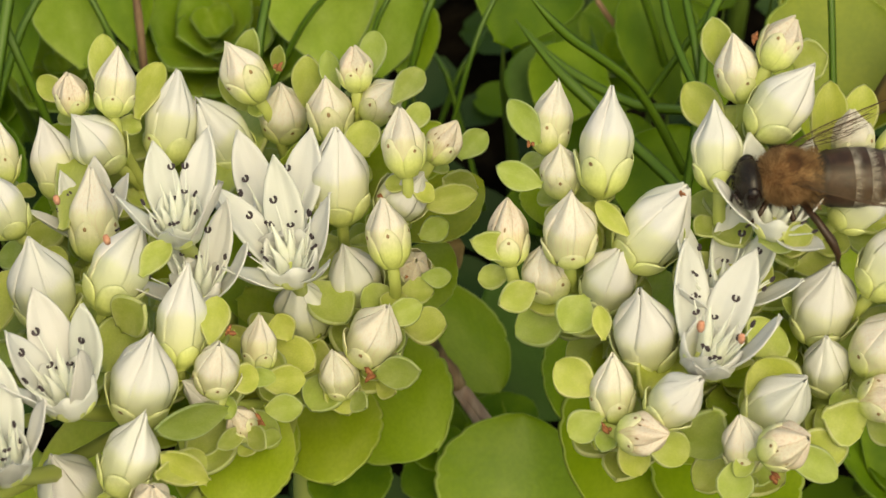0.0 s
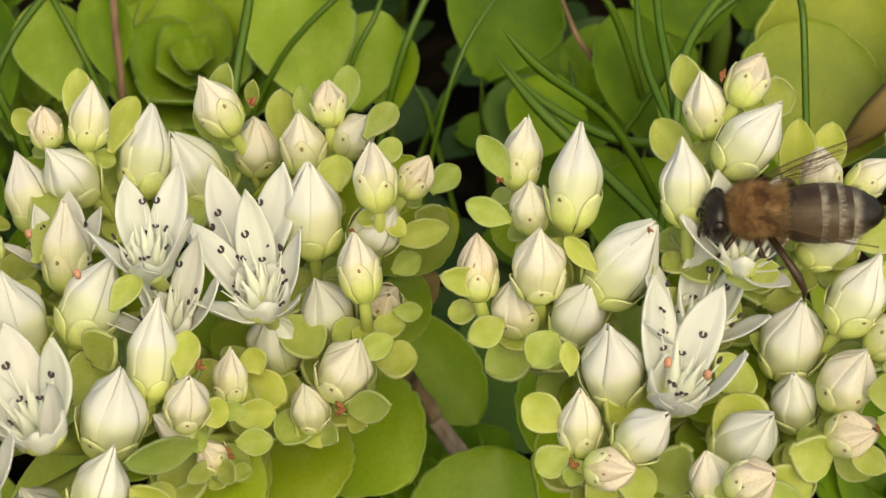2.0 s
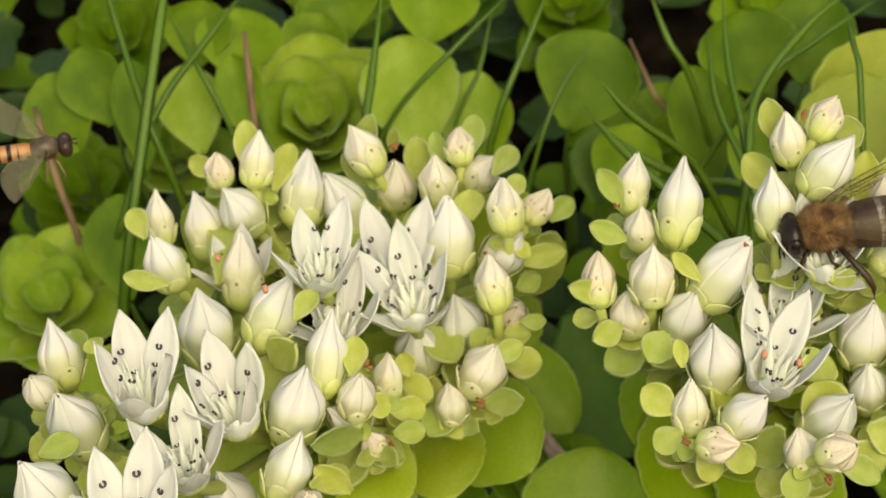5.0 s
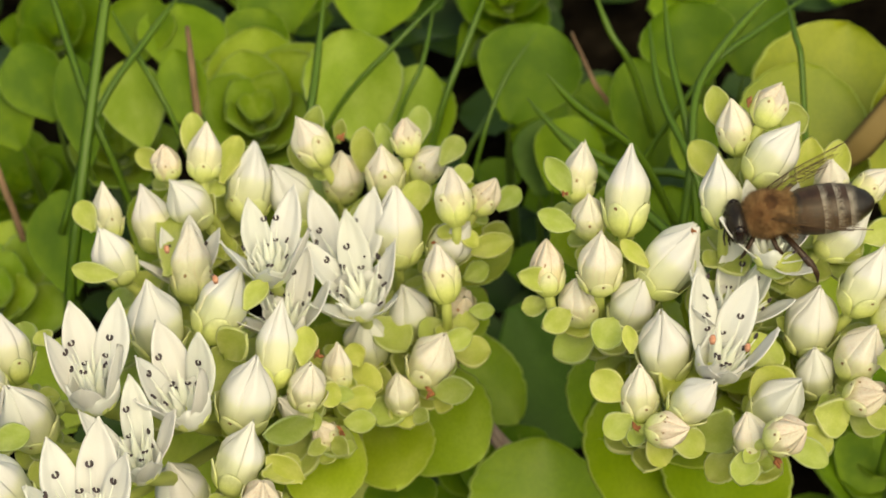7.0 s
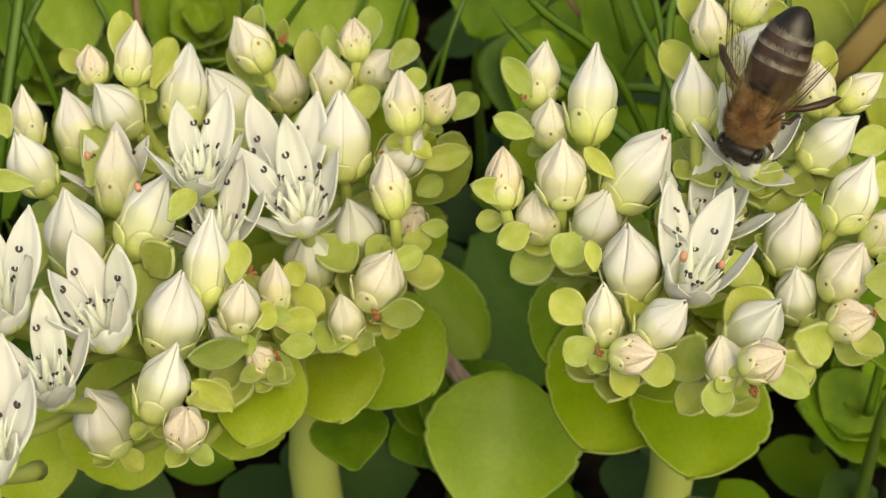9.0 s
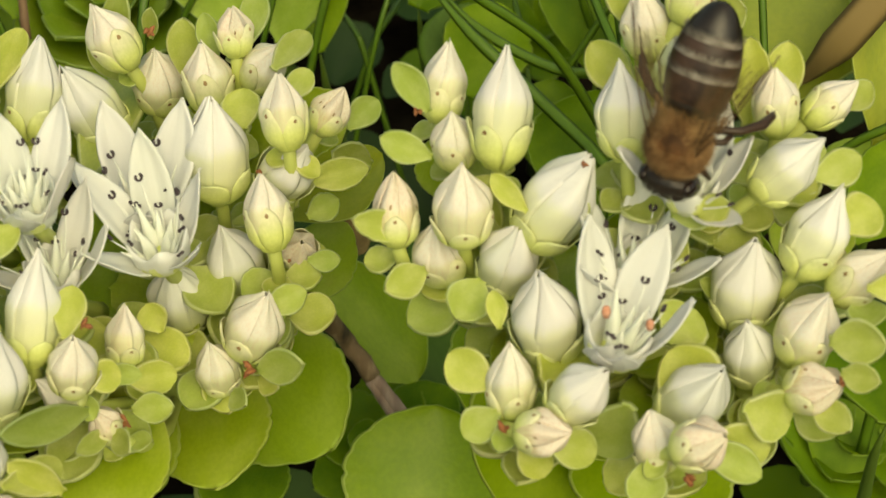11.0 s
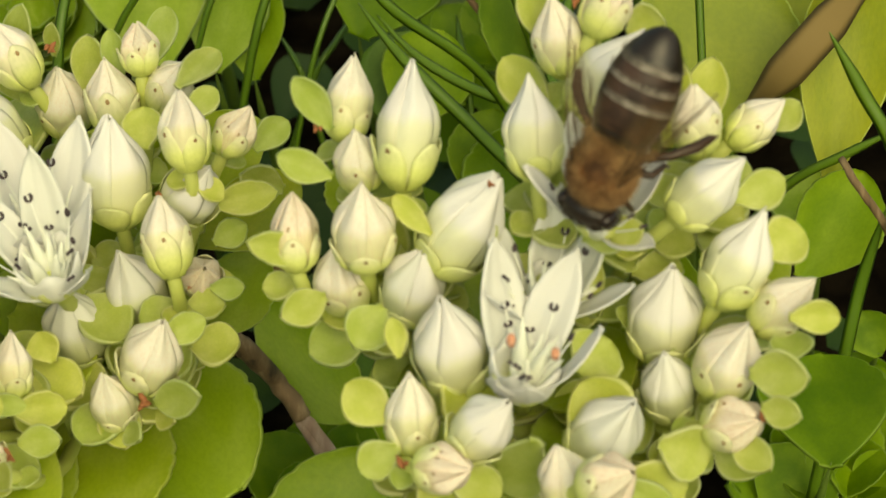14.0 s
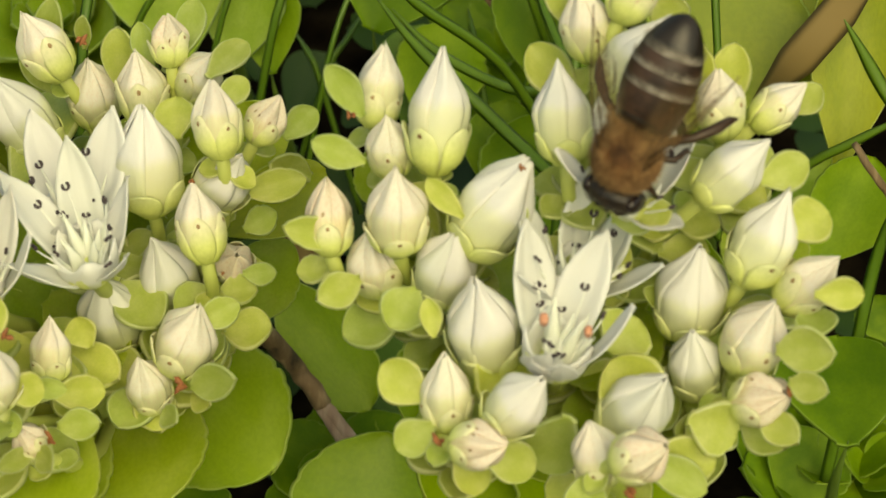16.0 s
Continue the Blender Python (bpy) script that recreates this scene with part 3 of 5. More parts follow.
def old_anther(plant, x, y, z, size):
    """Fat pink anther that has not opened yet."""
    v, f = tube([(0, 0, -0.5), (0, 0, -0.4), (0, 0, 0), (0, 0, 0.4), (0, 0, 0.5)], [0.05, 0.24, 0.32, 0.24, 0.05], 10)
    m = Matrix.Translation(Vector((x, y, z)) / 1000 - plant.location) @ Matrix.Rotation(RND.uniform(-0.4, 0.4), 4, "Y") @ Matrix.Scale(size / 1000, 4)
    return link_part("anther", mesh_from("anther", v, f, [SALMON]), plant, m, "closed salmon-pink anther")


# ---- ground ----
def ground_sheet():
    """Soil, fine near the plants and coarse towards the horizon."""
    near = list(np.linspace(-0.25, 0.25, 61))
    far = [0.3, 0.4, 0.6, 1, 2, 5, 12, 40]
    ticks = [-v for v in far[::-1]] + near + far
    n = len(ticks)
    verts = []
    for x in ticks:
        for y in ticks:
            k = max(0.0, 1 - max(abs(x), abs(y)) / 2)
            h = 0.006 * noise.noise((x * 30, y * 30, 0)) + 0.003 * noise.noise((x * 110, y * 110, 4))
            verts.append((x, y, h * k - 0.004))
    faces = [(i * n + j, (i + 1) * n + j, (i + 1) * n + j + 1, i * n + j + 1) for i in range(n - 1) for j in range(n - 1)]
    return tagged(new("ground", mesh_from("ground", verts, faces, [SOIL])), "garden soil under the plants, coloured near black for their shade", "ground", kind="structure")


ground_sheet()

# ---- the two stonecrop plants in flower ----
left = plant_at("stonecrop_plant", -8, 8, 0, (-8.0, 6.0, 38.0), "flowering stonecrop with many white buds and open star flowers", "stonecrop", "flowering stonecrops")
right = plant_at("stonecrop_plant", 24, 6, 0, (24.0, 0.0, 42.0), "flowering stonecrop with white and pinkish buds, visited by a honey bee", "stonecrop", "flowering stonecrops")


def main_stem(plant, pts, r):
    v, f = tube([Vector(p) / 1000 - plant.location for p in pts], [r / 1000 * k for k in np.linspace(1.2, 0.8, len(pts))], 12)
    return link_part("stem", mesh_from("stem", v, f, [STALK]), plant, None, "thick pale green fleshy stem")


main_stem(left, [(-8, 8, -2), (-9, 8, 15), (-8, 6, 32), (-8, 4, 50)], 2.2)
main_stem(right, [(24, 6, -2), (25, 4, 18), (24, 0, 36), (24, -6, 54)], 2.0)
for plant, spots in ((left, [(-24, -4, 49), (-6, -4, 46), (-6, 4, 49), (-20, 4, 49)]), (right, [(16, -8, 57), (20, -16, 53), (29, -16, 53), (32, -9, 56), (26, -4, 60), (22, -10, 57)])):
    for x, y, z in spots:
        h = HUBS[plant.name]
        stalk(plant, h, (x, y, z), 0.9, 0.3)

bud(left, "cream", -28.8, -0.3, 61.8, -29.4, 2.4, 66.3, 2.6, 0)
bud(left, "white", -26.7, -6.7, 63.0, -28.4, -6.2, 68.6, 3.5)
bud(left, "white", -24.4, 0.1, 60.0, -26.3, 3.3, 65.2, 3.8)
bud(left, "white", -21.0, 2.0, 61.8, -23.3, 1.0, 67.6, 3.8)
bud(left, "white", -17.5, 4.0, 60.2, -16.5, 7.7, 66.5, 4.2)
bud(left, "white", -12.2, 5.7, 58.5, -15.1, 5.9, 65.1, 4.3)
bud(left, "cream", -20.8, 3.1, 65.7, -20.3, 5.8, 70.0, 3.1, 0)
bud(left, "pink", -23.9, 4.0, 65.0, -24.1, 4.7, 68.4, 2.6, 0)
bud(left, "cream", -10.6, 7.0, 64.1, -12.8, 7.9, 68.9, 3.4, 0)
bud(left, "cream", -9.2, 9.1, 58.4, -9.0, 8.3, 64.6, 3.9)
bud(left, "cream", -4.9, 5.0, 61.7, -5.4, 6.6, 66.8, 3.4)
bud(left, "pink", -3.1, 6.4, 65.5, -3.3, 8.2, 68.5, 2.6, 0)
bud(left, "cream", -2.3, 6.4, 62.9, -0.0, 5.9, 67.0, 3.0, 0)
bud(left, "cream", 1.2, -3.0, 65.8, 0.6, -0.5, 70.2, 3.2, 0)
bud(left, "pink", 2.8, 0.2, 64.3, 4.6, 1.3, 67.2, 2.7, 0)
bud(left, "white", -3.8, -2.2, 60.5, -4.0, -0.3, 68.0, 4.5)
bud(left, "white", -0.5, -1.0, 60.1, 2.4, -2.4, 65.5, 3.7, 0)
bud(left, "cream", 0.3, -7.8, 61.4, -0.5, -5.1, 65.7, 3.2)
bud(left, "pink", 1.1, -4.1, 56.8, 1.8, -5.7, 60.0, 2.7, 0)
bud(left, "white", -2.3, -5.0, 54.7, -3.4, -5.7, 61.5, 3.9)
bud(left, "white", -6.3, -6.5, 52.8, -6.8, -7.5, 59.9, 4.1)
bud(left, "cream", -1.8, -11.4, 55.6, 0.3, -11.7, 61.6, 3.9, 0)
bud(left, "cream", -3.3, -12.4, 53.0, -3.8, -12.7, 57.8, 2.9, 0)
bud(left, "cream", -21.2, -6.9, 60.7, -21.4, -3.4, 66.7, 3.6)
bud(left, "white", -19.0, -15.2, 64.3, -15.9, -12.1, 70.0, 4.1)
bud(left, "white", -22.9, -14.6, 62.0, -23.5, -13.9, 69.9, 4.5)
bud(left, "white", -13.5, -19.1, 62.9, -12.6, -15.4, 69.2, 3.5, 0)
bud(left, "white", -16.1, -22.1, 61.0, -14.2, -21.5, 68.8, 4.5, 0)
bud(left, "cream", -11.0, -19.8, 61.4, -10.2, -20.2, 66.6, 3.1, 0)
bud(left, "cream", -8.7, -15.5, 58.6, -8.6, -13.3, 62.2, 2.5, 0)
bud(left, "white", -16.6, -27.6, 59.9, -14.4, -25.7, 65.9, 3.7, 0)
bud(left, "white", -11.0, -19.1, 59.3, -13.1, -20.1, 62.6, 2.4, 0)
bud(left, "pink", -9.1, -18.9, 55.7, -10.4, -19.0, 58.6, 2.3, 0)
bud(left, "pink", -14.0, -30.5, 60.3, -13.5, -30.8, 64.6, 3.0, 0)
bud(left, "white", -20.6, -23.3, 52.2, -21.7, -24.4, 59.8, 4.3, 0)
bud(left, "white", -33.8, -19.4, 63.9, -35.1, -16.8, 69.3, 3.5)
bud(left, "white", -31.6, -24.2, 62.1, -33.2, -25.2, 69.4, 4.4)
bud(left, "white", -31.6, -33.5, 63.7, -34.2, -33.9, 71.3, 4.6)
bud(left, "cream", -34.8, -22.2, 65.1, -35.5, -23.3, 69.2, 2.7)
flower(left, -13.7, -12.0, 67.9, [(-14, 10, 6.5), (12, 6, 7.5), (-42, 46, 6.3), (32, 44, 6.6), (5, 78, 5)], (0, 42))
flower(left, -8.0, -5.7, 61.1, [(-18, 8, 8.4), (14, 8, 8.4), (-43, 24, 7.4), (45, 48, 6.4), (0, 70, 5)], (0, 38))
flower(left, -6.5, -9.7, 62.0, [(-10, 10, 8.3), (19, 32, 7), (-38, 14, 8), (-72, 50, 6.2), (55, 60, 5.2)], (-8, 45))
flower(left, -12.8, -12.9, 62.7, [(-18, 10, 6.8), (13, 8, 7), (40, 34, 6.3), (-64, 46, 5.8), (0, 78, 5)], (0, 42))
flower(left, -21.7, -4.6, 60.3, [(0, 8, 5.8), (24, 28, 5.8), (-54, 42, 5.6), (-20, 20, 5.4), (80, 55, 5)], (0, 40))
flower(left, -26.5, -25.2, 67.1, [(-13, 8, 7.8), (12, 8, 8.0), (-24, 34, 7.2), (19, 46, 7.4), (-3, 66, 5.4)], (0, 44))
flower(left, -19.6, -24.2, 64.2, [(-17, 10, 8.0), (6, 18, 6.9), (-35, 26, 6.8), (14, 50, 6.8), (-50, 52, 6.2)], (-8, 42))
flower(left, -22.7, -30.1, 64.4, [(-7, 8, 7.4), (-41, 16, 6.7), (23, 34, 6.5), (30, 66, 5.2), (-40, 60, 5.4)], (-5, 42))
flower(left, -25.5, -38.9, 66.7, [(-18, 10, 7.9), (5, 6, 8.9), (23, 20, 7.4), (-31, 38, 7), (0, 72, 6.5)], (0, 42))
bract(left, -21.0, 3.4, 66.9, -21.9, 8.1, 69.3, 2.3)
bract(left, -23.8, 3.7, 66.7, -27.0, 6.2, 66.3, 1.9)
bract(left, -19.3, 3.8, 64.7, -18.1, 9.3, 65.6, 2.3)
bract(left, -12.1, 9.3, 63.3, -10.9, 9.8, 68.7, 2.1)
bract(left, -9.3, 9.1, 64.8, -8.8, 8.3, 68.3, 1.2)
bract(left, -11.5, 9.1, 60.8, -13.8, 9.5, 64.4, 1.8)
bract(left, -7.3, 8.7, 61.8, -7.0, 9.8, 66.1, 2.6)
bract(left, -4.7, 7.5, 64.1, -5.6, 9.8, 66.5, 1.7)
bract(left, -2.4, 7.2, 65.7, -2.1, 12.0, 66.6, 2.1)
bract(left, -0.2, 3.0, 67.3, 1.6, 9.1, 65.4, 2.1)
bract(left, 0.8, -0.2, 67.4, 2.2, 2.8, 67.4, 1.8)
bract(left, 4.7, 0.7, 64.1, 6.7, 2.7, 64.9, 2.0)
bract(left, -2.1, -0.1, 64.8, -2.2, 2.1, 66.4, 2.7)
bract(left, 1.8, -0.9, 60.9, 6.1, -0.7, 61.9, 2.2)
bract(left, 1.8, -1.7, 58.3, 3.9, -0.9, 59.2, 2.0)
bract(left, 2.2, -6.4, 59.0, 4.4, -6.6, 59.2, 1.5)
bract(left, -0.2, -11.3, 59.4, 2.5, -10.3, 60.2, 2.0)
bract(left, -0.7, -13.2, 55.8, 2.7, -15.1, 58.5, 2.4)
bract(left, -0.7, -13.0, 54.9, 0.8, -15.2, 56.2, 1.6)
bract(left, -2.3, -14.3, 54.9, -1.2, -16.4, 55.9, 1.6)
bract(left, -8.6, -16.7, 58.8, -5.5, -15.3, 57.6, 2.3)
bract(left, -8.1, -18.0, 57.4, -5.4, -18.5, 58.2, 2.0)
bract(left, -10.2, -20.3, 63.0, -8.0, -19.2, 61.9, 2.1)
bract(left, -9.8, -19.2, 62.0, -7.2, -17.8, 60.5, 1.4)
bract(left, -10.4, -19.3, 58.8, -13.8, -27.2, 65.8, 2.3)
bract(left, -10.9, -26.4, 59.7, -13.4, -27.2, 63.3, 2.2)
bract(left, -13.8, -28.4, 62.6, -11.3, -24.5, 59.8, 2.4)
bract(left, -9.0, -19.6, 57.1, -7.4, -22.7, 58.7, 1.6)
bract(left, -9.5, -19.0, 56.4, -10.9, -22.8, 58.8, 1.4)
bract(left, -17.6, -16.6, 63.9, -15.3, -17.4, 67.3, 3.2)
bract(left, -18.7, -17.7, 60.4, -16.8, -15.1, 63.7, 4.2)
bract(left, -11.0, -19.4, 65.4, -10.9, -16.0, 66.5, 2.1)
bract(left, -15.4, -17.6, 69.9, -14.0, -14.5, 70.0, 1.8)
bract(left, -29.0, -5.6, 67.6, -30.6, -2.8, 68.3, 2.1)
bract(left, -26.1, -12.2, 68.6, -30.0, -11.2, 68.5, 1.7)
bract(left, -6.9, -11.9, 57.9, -7.8, -10.8, 59.5, 2.1)
bract(left, -23.1, -7.1, 63.8, -23.8, 5.6, 62.5, 2.9)
bract(left, -13.1, -0.3, 60.3, -11.7, 12.6, 58.5, 4.0)
bract(left, -7.3, -1.2, 53.0, -9.2, -0.3, 57.6, 4.0)
bract(left, -22.9, 4.4, 60.1, -18.5, 7.8, 60.6, 3.5)
bract(left, -12.3, -16.5, 58.6, -13.0, -17.2, 64.5, 2.8)
bract(left, -33.1, -17.0, 64.3, -34.3, -14.2, 65.4, 2.7)
bract(left, -34.0, -29.9, 67.4, -31.2, -28.2, 67.4, 2.1)
bract(left, -27.2, -15.0, 61.1, -25.9, -11.5, 64.1, 2.8)
bract(left, -31.4, -17.8, 66.3, -32.1, -17.1, 67.2, 1.8)
bract(left, -7.3, 7.4, 59.5, -6.8, 1.4, 60.1, 3.1)
bract(left, 5.8, 3.0, 58.7, 3.3, 1.6, 61.3, 2.5)
bud(right, "cream", 11.1, -5.4, 70.3, 11.8, -2.8, 74.8, 2.9, 0)
bud(right, "white", 14.8, -9.3, 70.2, 15.4, -5.5, 76.7, 3.7, 0)
bud(right, "cream", 12.2, -7.6, 68.5, 12.0, -7.5, 73.1, 2.9, 0)
bud(right, "pink", 8.7, -12.8, 66.8, 8.5, -10.3, 70.7, 2.8, 0)
bud(right, "cream", 12.7, -13.2, 67.6, 12.8, -12.6, 73.5, 3.6)
bud(right, "white", 16.8, -12.7, 67.0, 20.5, -11.7, 73.6, 4.5)
bud(right, "cream", 11.5, -12.3, 63.3, 10.9, -12.2, 68.1, 3.5, 0)
bud(right, "white", 15.0, -13.0, 63.5, 16.1, -14.0, 69.8, 3.8)
bud(right, "white", 18.2, -17.8, 62.6, 17.3, -18.1, 70.2, 4.3)
bud(right, "cream", 15.7, -22.3, 62.1, 15.6, -20.9, 67.0, 3.0, 0)
bud(right, "white", 18.5, -23.3, 63.6, 21.3, -24.1, 68.4, 3.3)
bud(right, "pink", 16.2, -24.9, 63.6, 19.2, -26.3, 65.3, 2.9, 0)
bud(right, "cream", 24.4, -25.6, 61.2, 23.7, -24.9, 65.8, 2.8, 0)
bud(right, "pink", 25.2, -27.2, 64.6, 27.9, -28.0, 67.3, 3.1, 0)
bud(right, "white", 25.3, -22.0, 61.4, 28.0, -23.1, 67.4, 3.9)
bud(right, "white", 29.6, -14.5, 62.1, 30.2, -14.8, 69.6, 4.3, 0)
bud(right, "white", 30.3, -17.6, 60.2, 29.7, -18.0, 65.9, 3.2)
bud(right, "cream", 32.6, -18.2, 62.9, 34.2, -18.6, 68.8, 3.8, 0)
bud(right, "pink", 32.3, -20.9, 62.7, 34.9, -22.5, 65.3, 3.2, 0)
bud(right, "white", 22.5, -11.4, 72.8, 22.0, -8.3, 78.0, 3.4)
bud(right, "white", 25.0, -8.3, 74.9, 28.4, -7.4, 80.3, 3.9, 0)
bud(right, "cream", 24.1, -5.3, 75.5, 23.2, -4.5, 80.4, 3.2, 0)
bud(right, "pink", 25.5, -5.9, 78.7, 27.3, -4.0, 81.5, 2.8, 0)
bud(right, "white", 32.8, -15.1, 66.8, 35.2, -13.1, 72.3, 3.7)
bud(right, "cream", 35.0, -15.8, 65.6, 37.9, -16.0, 69.6, 3.2)
bud(right, "white", 30.3, -12.3, 70.7, 34.0, -11.9, 75.0, 3.4)
bud(right, "cream", 31.7, -7.9, 71.6, 31.3, -6.7, 76.0, 2.9)
bud(right, "cream", 33.6, -6.7, 71.4, 36.7, -5.5, 73.8, 2.6)
flower(right, 21.7, -20.3, 65.0, [(-9, 14, 8.4), (20, 16, 8.2), (47, 42, 7.2), (-30, 74, 5.6), (20, 78, 5.6)], (12, 42))
flower(right, 22.8, -15.4, 65.7, [(8, 8, 7.4), (29, 22, 7), (-21, 22, 6.5), (62, 38, 6.2), (-60, 55, 5.5)], (8, 36))
flower(right, 26.0, -13.8, 71.2, [(35, 32, 5.8), (20, 8, 6.3), (-44, 35, 6), (-12, 5, 6.3), (100, 58, 4.6)], (5, 40))
bract(right, 10.5, -6.6, 72.2, 8.5, -5.8, 75.5, 1.9)
bract(right, 10.8, -10.0, 71.6, 7.8, -10.2, 73.4, 1.9)
bract(right, 9.5, -12.0, 67.2, 6.2, -13.7, 69.9, 2.0)
bract(right, 10.4, -14.1, 66.0, 8.2, -16.5, 66.8, 2.2)
bract(right, 13.9, -16.2, 67.3, 12.4, -18.6, 66.5, 2.8)
bract(right, 16.6, -13.5, 70.4, 14.4, -11.7, 71.8, 1.4)
bract(right, 19.4, -13.1, 69.4, 20.1, -12.9, 71.1, 1.4)
bract(right, 14.6, -21.9, 64.1, 11.9, -20.4, 65.4, 2.7)
bract(right, 15.0, -23.1, 63.4, 12.9, -24.0, 62.1, 2.3)
bract(right, 16.3, -24.4, 62.8, 17.7, -25.4, 60.0, 2.2)
bract(right, 17.6, -25.0, 63.4, 20.8, -24.7, 61.2, 2.5)
bract(right, 23.7, -26.2, 62.8, 23.2, -28.7, 61.3, 2.5)
bract(right, 26.8, -24.0, 61.1, 31.0, -23.2, 60.5, 2.8)
bract(right, 26.6, -24.6, 62.3, 30.4, -25.2, 60.1, 2.2)
bract(right, 29.4, -22.6, 63.5, 32.0, -22.2, 61.5, 3.3)
bract(right, 23.1, -5.5, 72.6, 20.4, -3.2, 74.9, 2.7)
bract(right, 22.9, -3.6, 76.4, 21.9, -2.4, 80.1, 2.2)
bract(right, 27.6, -3.1, 76.5, 29.8, -3.3, 77.6, 2.8)
bract(right, 28.4, -14.0, 65.2, 32.0, -13.6, 62.9, 1.4)
bract(right, 29.5, -14.1, 63.4, 27.1, -14.2, 65.4, 1.4)
bract(right, 32.7, -20.2, 61.1, 35.2, -22.5, 60.8, 2.6)
bract(right, 15.0, -20.0, 67.2, 14.6, -18.6, 69.0, 1.3)
bract(right, 25.1, -14.1, 70.9, 27.8, -15.0, 72.2, 2.0)
bract(right, 20.6, -16.0, 63.3, 17.8, -21.7, 63.8, 4.1)
bract(right, 24.9, -18.3, 64.3, 26.7, -16.7, 65.3, 3.6)
bract(right, 15.3, -8.8, 66.8, 16.9, -13.7, 65.0, 3.7)
bract(right, 27.8, -21.9, 62.7, 25.0, -19.9, 65.3, 4.1)
bract(right, 22.7, -22.5, 63.4, 20.8, -22.2, 59.1, 3.6)
bract(right, 13.0, -9.8, 63.8, 14.7, -9.8, 68.3, 2.8)
bract(right, 32.0, -5.1, 71.0, 32.6, -2.9, 74.7, 2.5)
bract(right, 36.0, -4.8, 70.9, 37.7, -4.2, 72.5, 1.9)
bract(right, 33.5, -12.3, 72.1, 36.3, -11.5, 73.1, 2.3)
bract(right, 35.1, -14.3, 69.8, 37.4, -13.0, 70.4, 2.9)
bract(right, 36.3, -18.7, 69.4, 39.2, -18.3, 68.9, 1.9)
bract(right, 34.3, -20.3, 66.6, 37.2, -22.0, 68.1, 2.7)
bract(right, 34.9, -22.0, 65.8, 36.8, -23.6, 66.7, 1.8)
bract(right, 33.6, -21.9, 63.3, 35.4, -24.5, 63.4, 2.0)
bract(right, 26.6, -15.2, 71.8, 28.4, -15.4, 73.1, 1.8)
bract(right, 30.1, -5.9, 70.4, 30.2, -3.1, 75.2, 2.6)
bract(right, 32.6, -12.8, 62.2, 30.0, -17.7, 63.6, 2.9)
bract(right, 36.5, -16.7, 66.4, 36.7, -18.8, 65.9, 2.5)
crumb(left, -1.0, -14.6, 57.3, 1.14)
crumb(left, -9.0, 7.3, 66.9, 1.00)
crumb(left, -8.3, -19.6, 58.0, 0.83)
crumb(left, -9.7, -18.8, 66.0, 0.90)
crumb(left, -0.7, -4.0, 64.6, 0.67)
crumb(left, 1.3, -8.4, 60.9, 0.38)
crumb(right, 15.3, -24.5, 63.6, 0.89)
crumb(right, 25.8, -28.2, 63.4, 1.14)
crumb(right, 24.5, -5.0, 80.4, 0.81)
crumb(right, 10.0, -8.3, 73.8, 0.73)
crumb(right, 35.0, -22.6, 65.5, 0.79)
crumb(right, 9.2, -13.1, 67.9, 0.64)
crumb(right, 19.9, -12.9, 73.7, 0.58)
crumb(right, 12.6, -11.7, 72.3, 0.45)
old_anther(right, 21.2, -20.3, 69.0, 0.89)
old_anther(right, 23.6, -22.6, 70.4, 0.79)
old_anther(left, -29.4, -22.1, 70.1, 0.79)
old_anther(left, -22.3, -10.0, 69.5, 0.78)
old_anther(left, -17.7, -15.9, 71.6, 0.80)
leaf(left, "lime", -32.2, -6.8, 43.4, -28.3, -15.6, 36.7, 9.6)
leaf(left, "lime", -23.0, -6.2, 45.7, -21.2, -15.6, 38.2, 10.1)
leaf(left, "lime", -35.6, 0.7, 48.8, -33.7, -6.2, 44.2, 8.2)
leaf(left, "lime", -5.4, 2.0, 44.4, 3.4, -8.6, 41.9, 11.0)
leaf(left, "lime", -6.0, -2.4, 45.7, -4.0, -15.4, 45.4, 9.2)
leaf(left, "lime", -10.5, -4.5, 46.7, -11.4, -18.8, 46.6, 9.5)
leaf(left, "lime", -15.7, -2.4, 49.1, -17.8, -12.7, 50.2, 7.5)
leaf(left, "lime", -1.5, 4.0, 43.5, 3.4, 8.1, 48.0, 5.2)
leaf(left, "dull", -0.7, 25.1, 27.7, 7.2, 17.6, 19.6, 7.4)
leaf(left, "teal", 10.6, 31.9, 20.6, 7.2, 27.6, 15.9, 7.3)
leaf(left, "dry", -2.7, 2.5, 41.9, 1.5, 4.4, 44.0, 3.0)
leaf(left, "dry", 3.8, 20.5, 35.9, 1.1, 19.2, 34.7, 4.2)
leaf(right, "dull", 7.2, -2.4, 18.0, 9.4, 7.6, 28.2, 14.6)
leaf(right, "dull", 22.1, 3.0, 42.4, 15.4, -11.4, 38.4, 12.7)
leaf(right, "dull", 17.8, 4.8, 44.4, 12.7, -5.4, 42.0, 8.5)
leaf(right, "dull", 26.6, -0.2, 41.9, 24.1, -14.3, 38.2, 12.1)
leaf(right, "lime", 21.7, -4.1, 43.5, 23.2, -10.2, 42.6, 7.7)
leaf(right, "lime", 27.3, -6.4, 52.8, 23.2, -8.3, 53.7, 3.3)
leaf(left, "teal", 7.1, 31.6, 23.4, 13.9, 21.3, 11.9, 14.1)
leaf(right, "green", 21.4, 23.7, 32.5, 23.2, 31.1, 40.7, 11.7)
leaf(left, "green", -26.6, 12.0, 40.4, -28.6, 15.6, 47.5, 8.8)
leaf(left, "lime", -10.3, -12.0, 49.7, -12.7, -20.0, 46.7, 7.9)
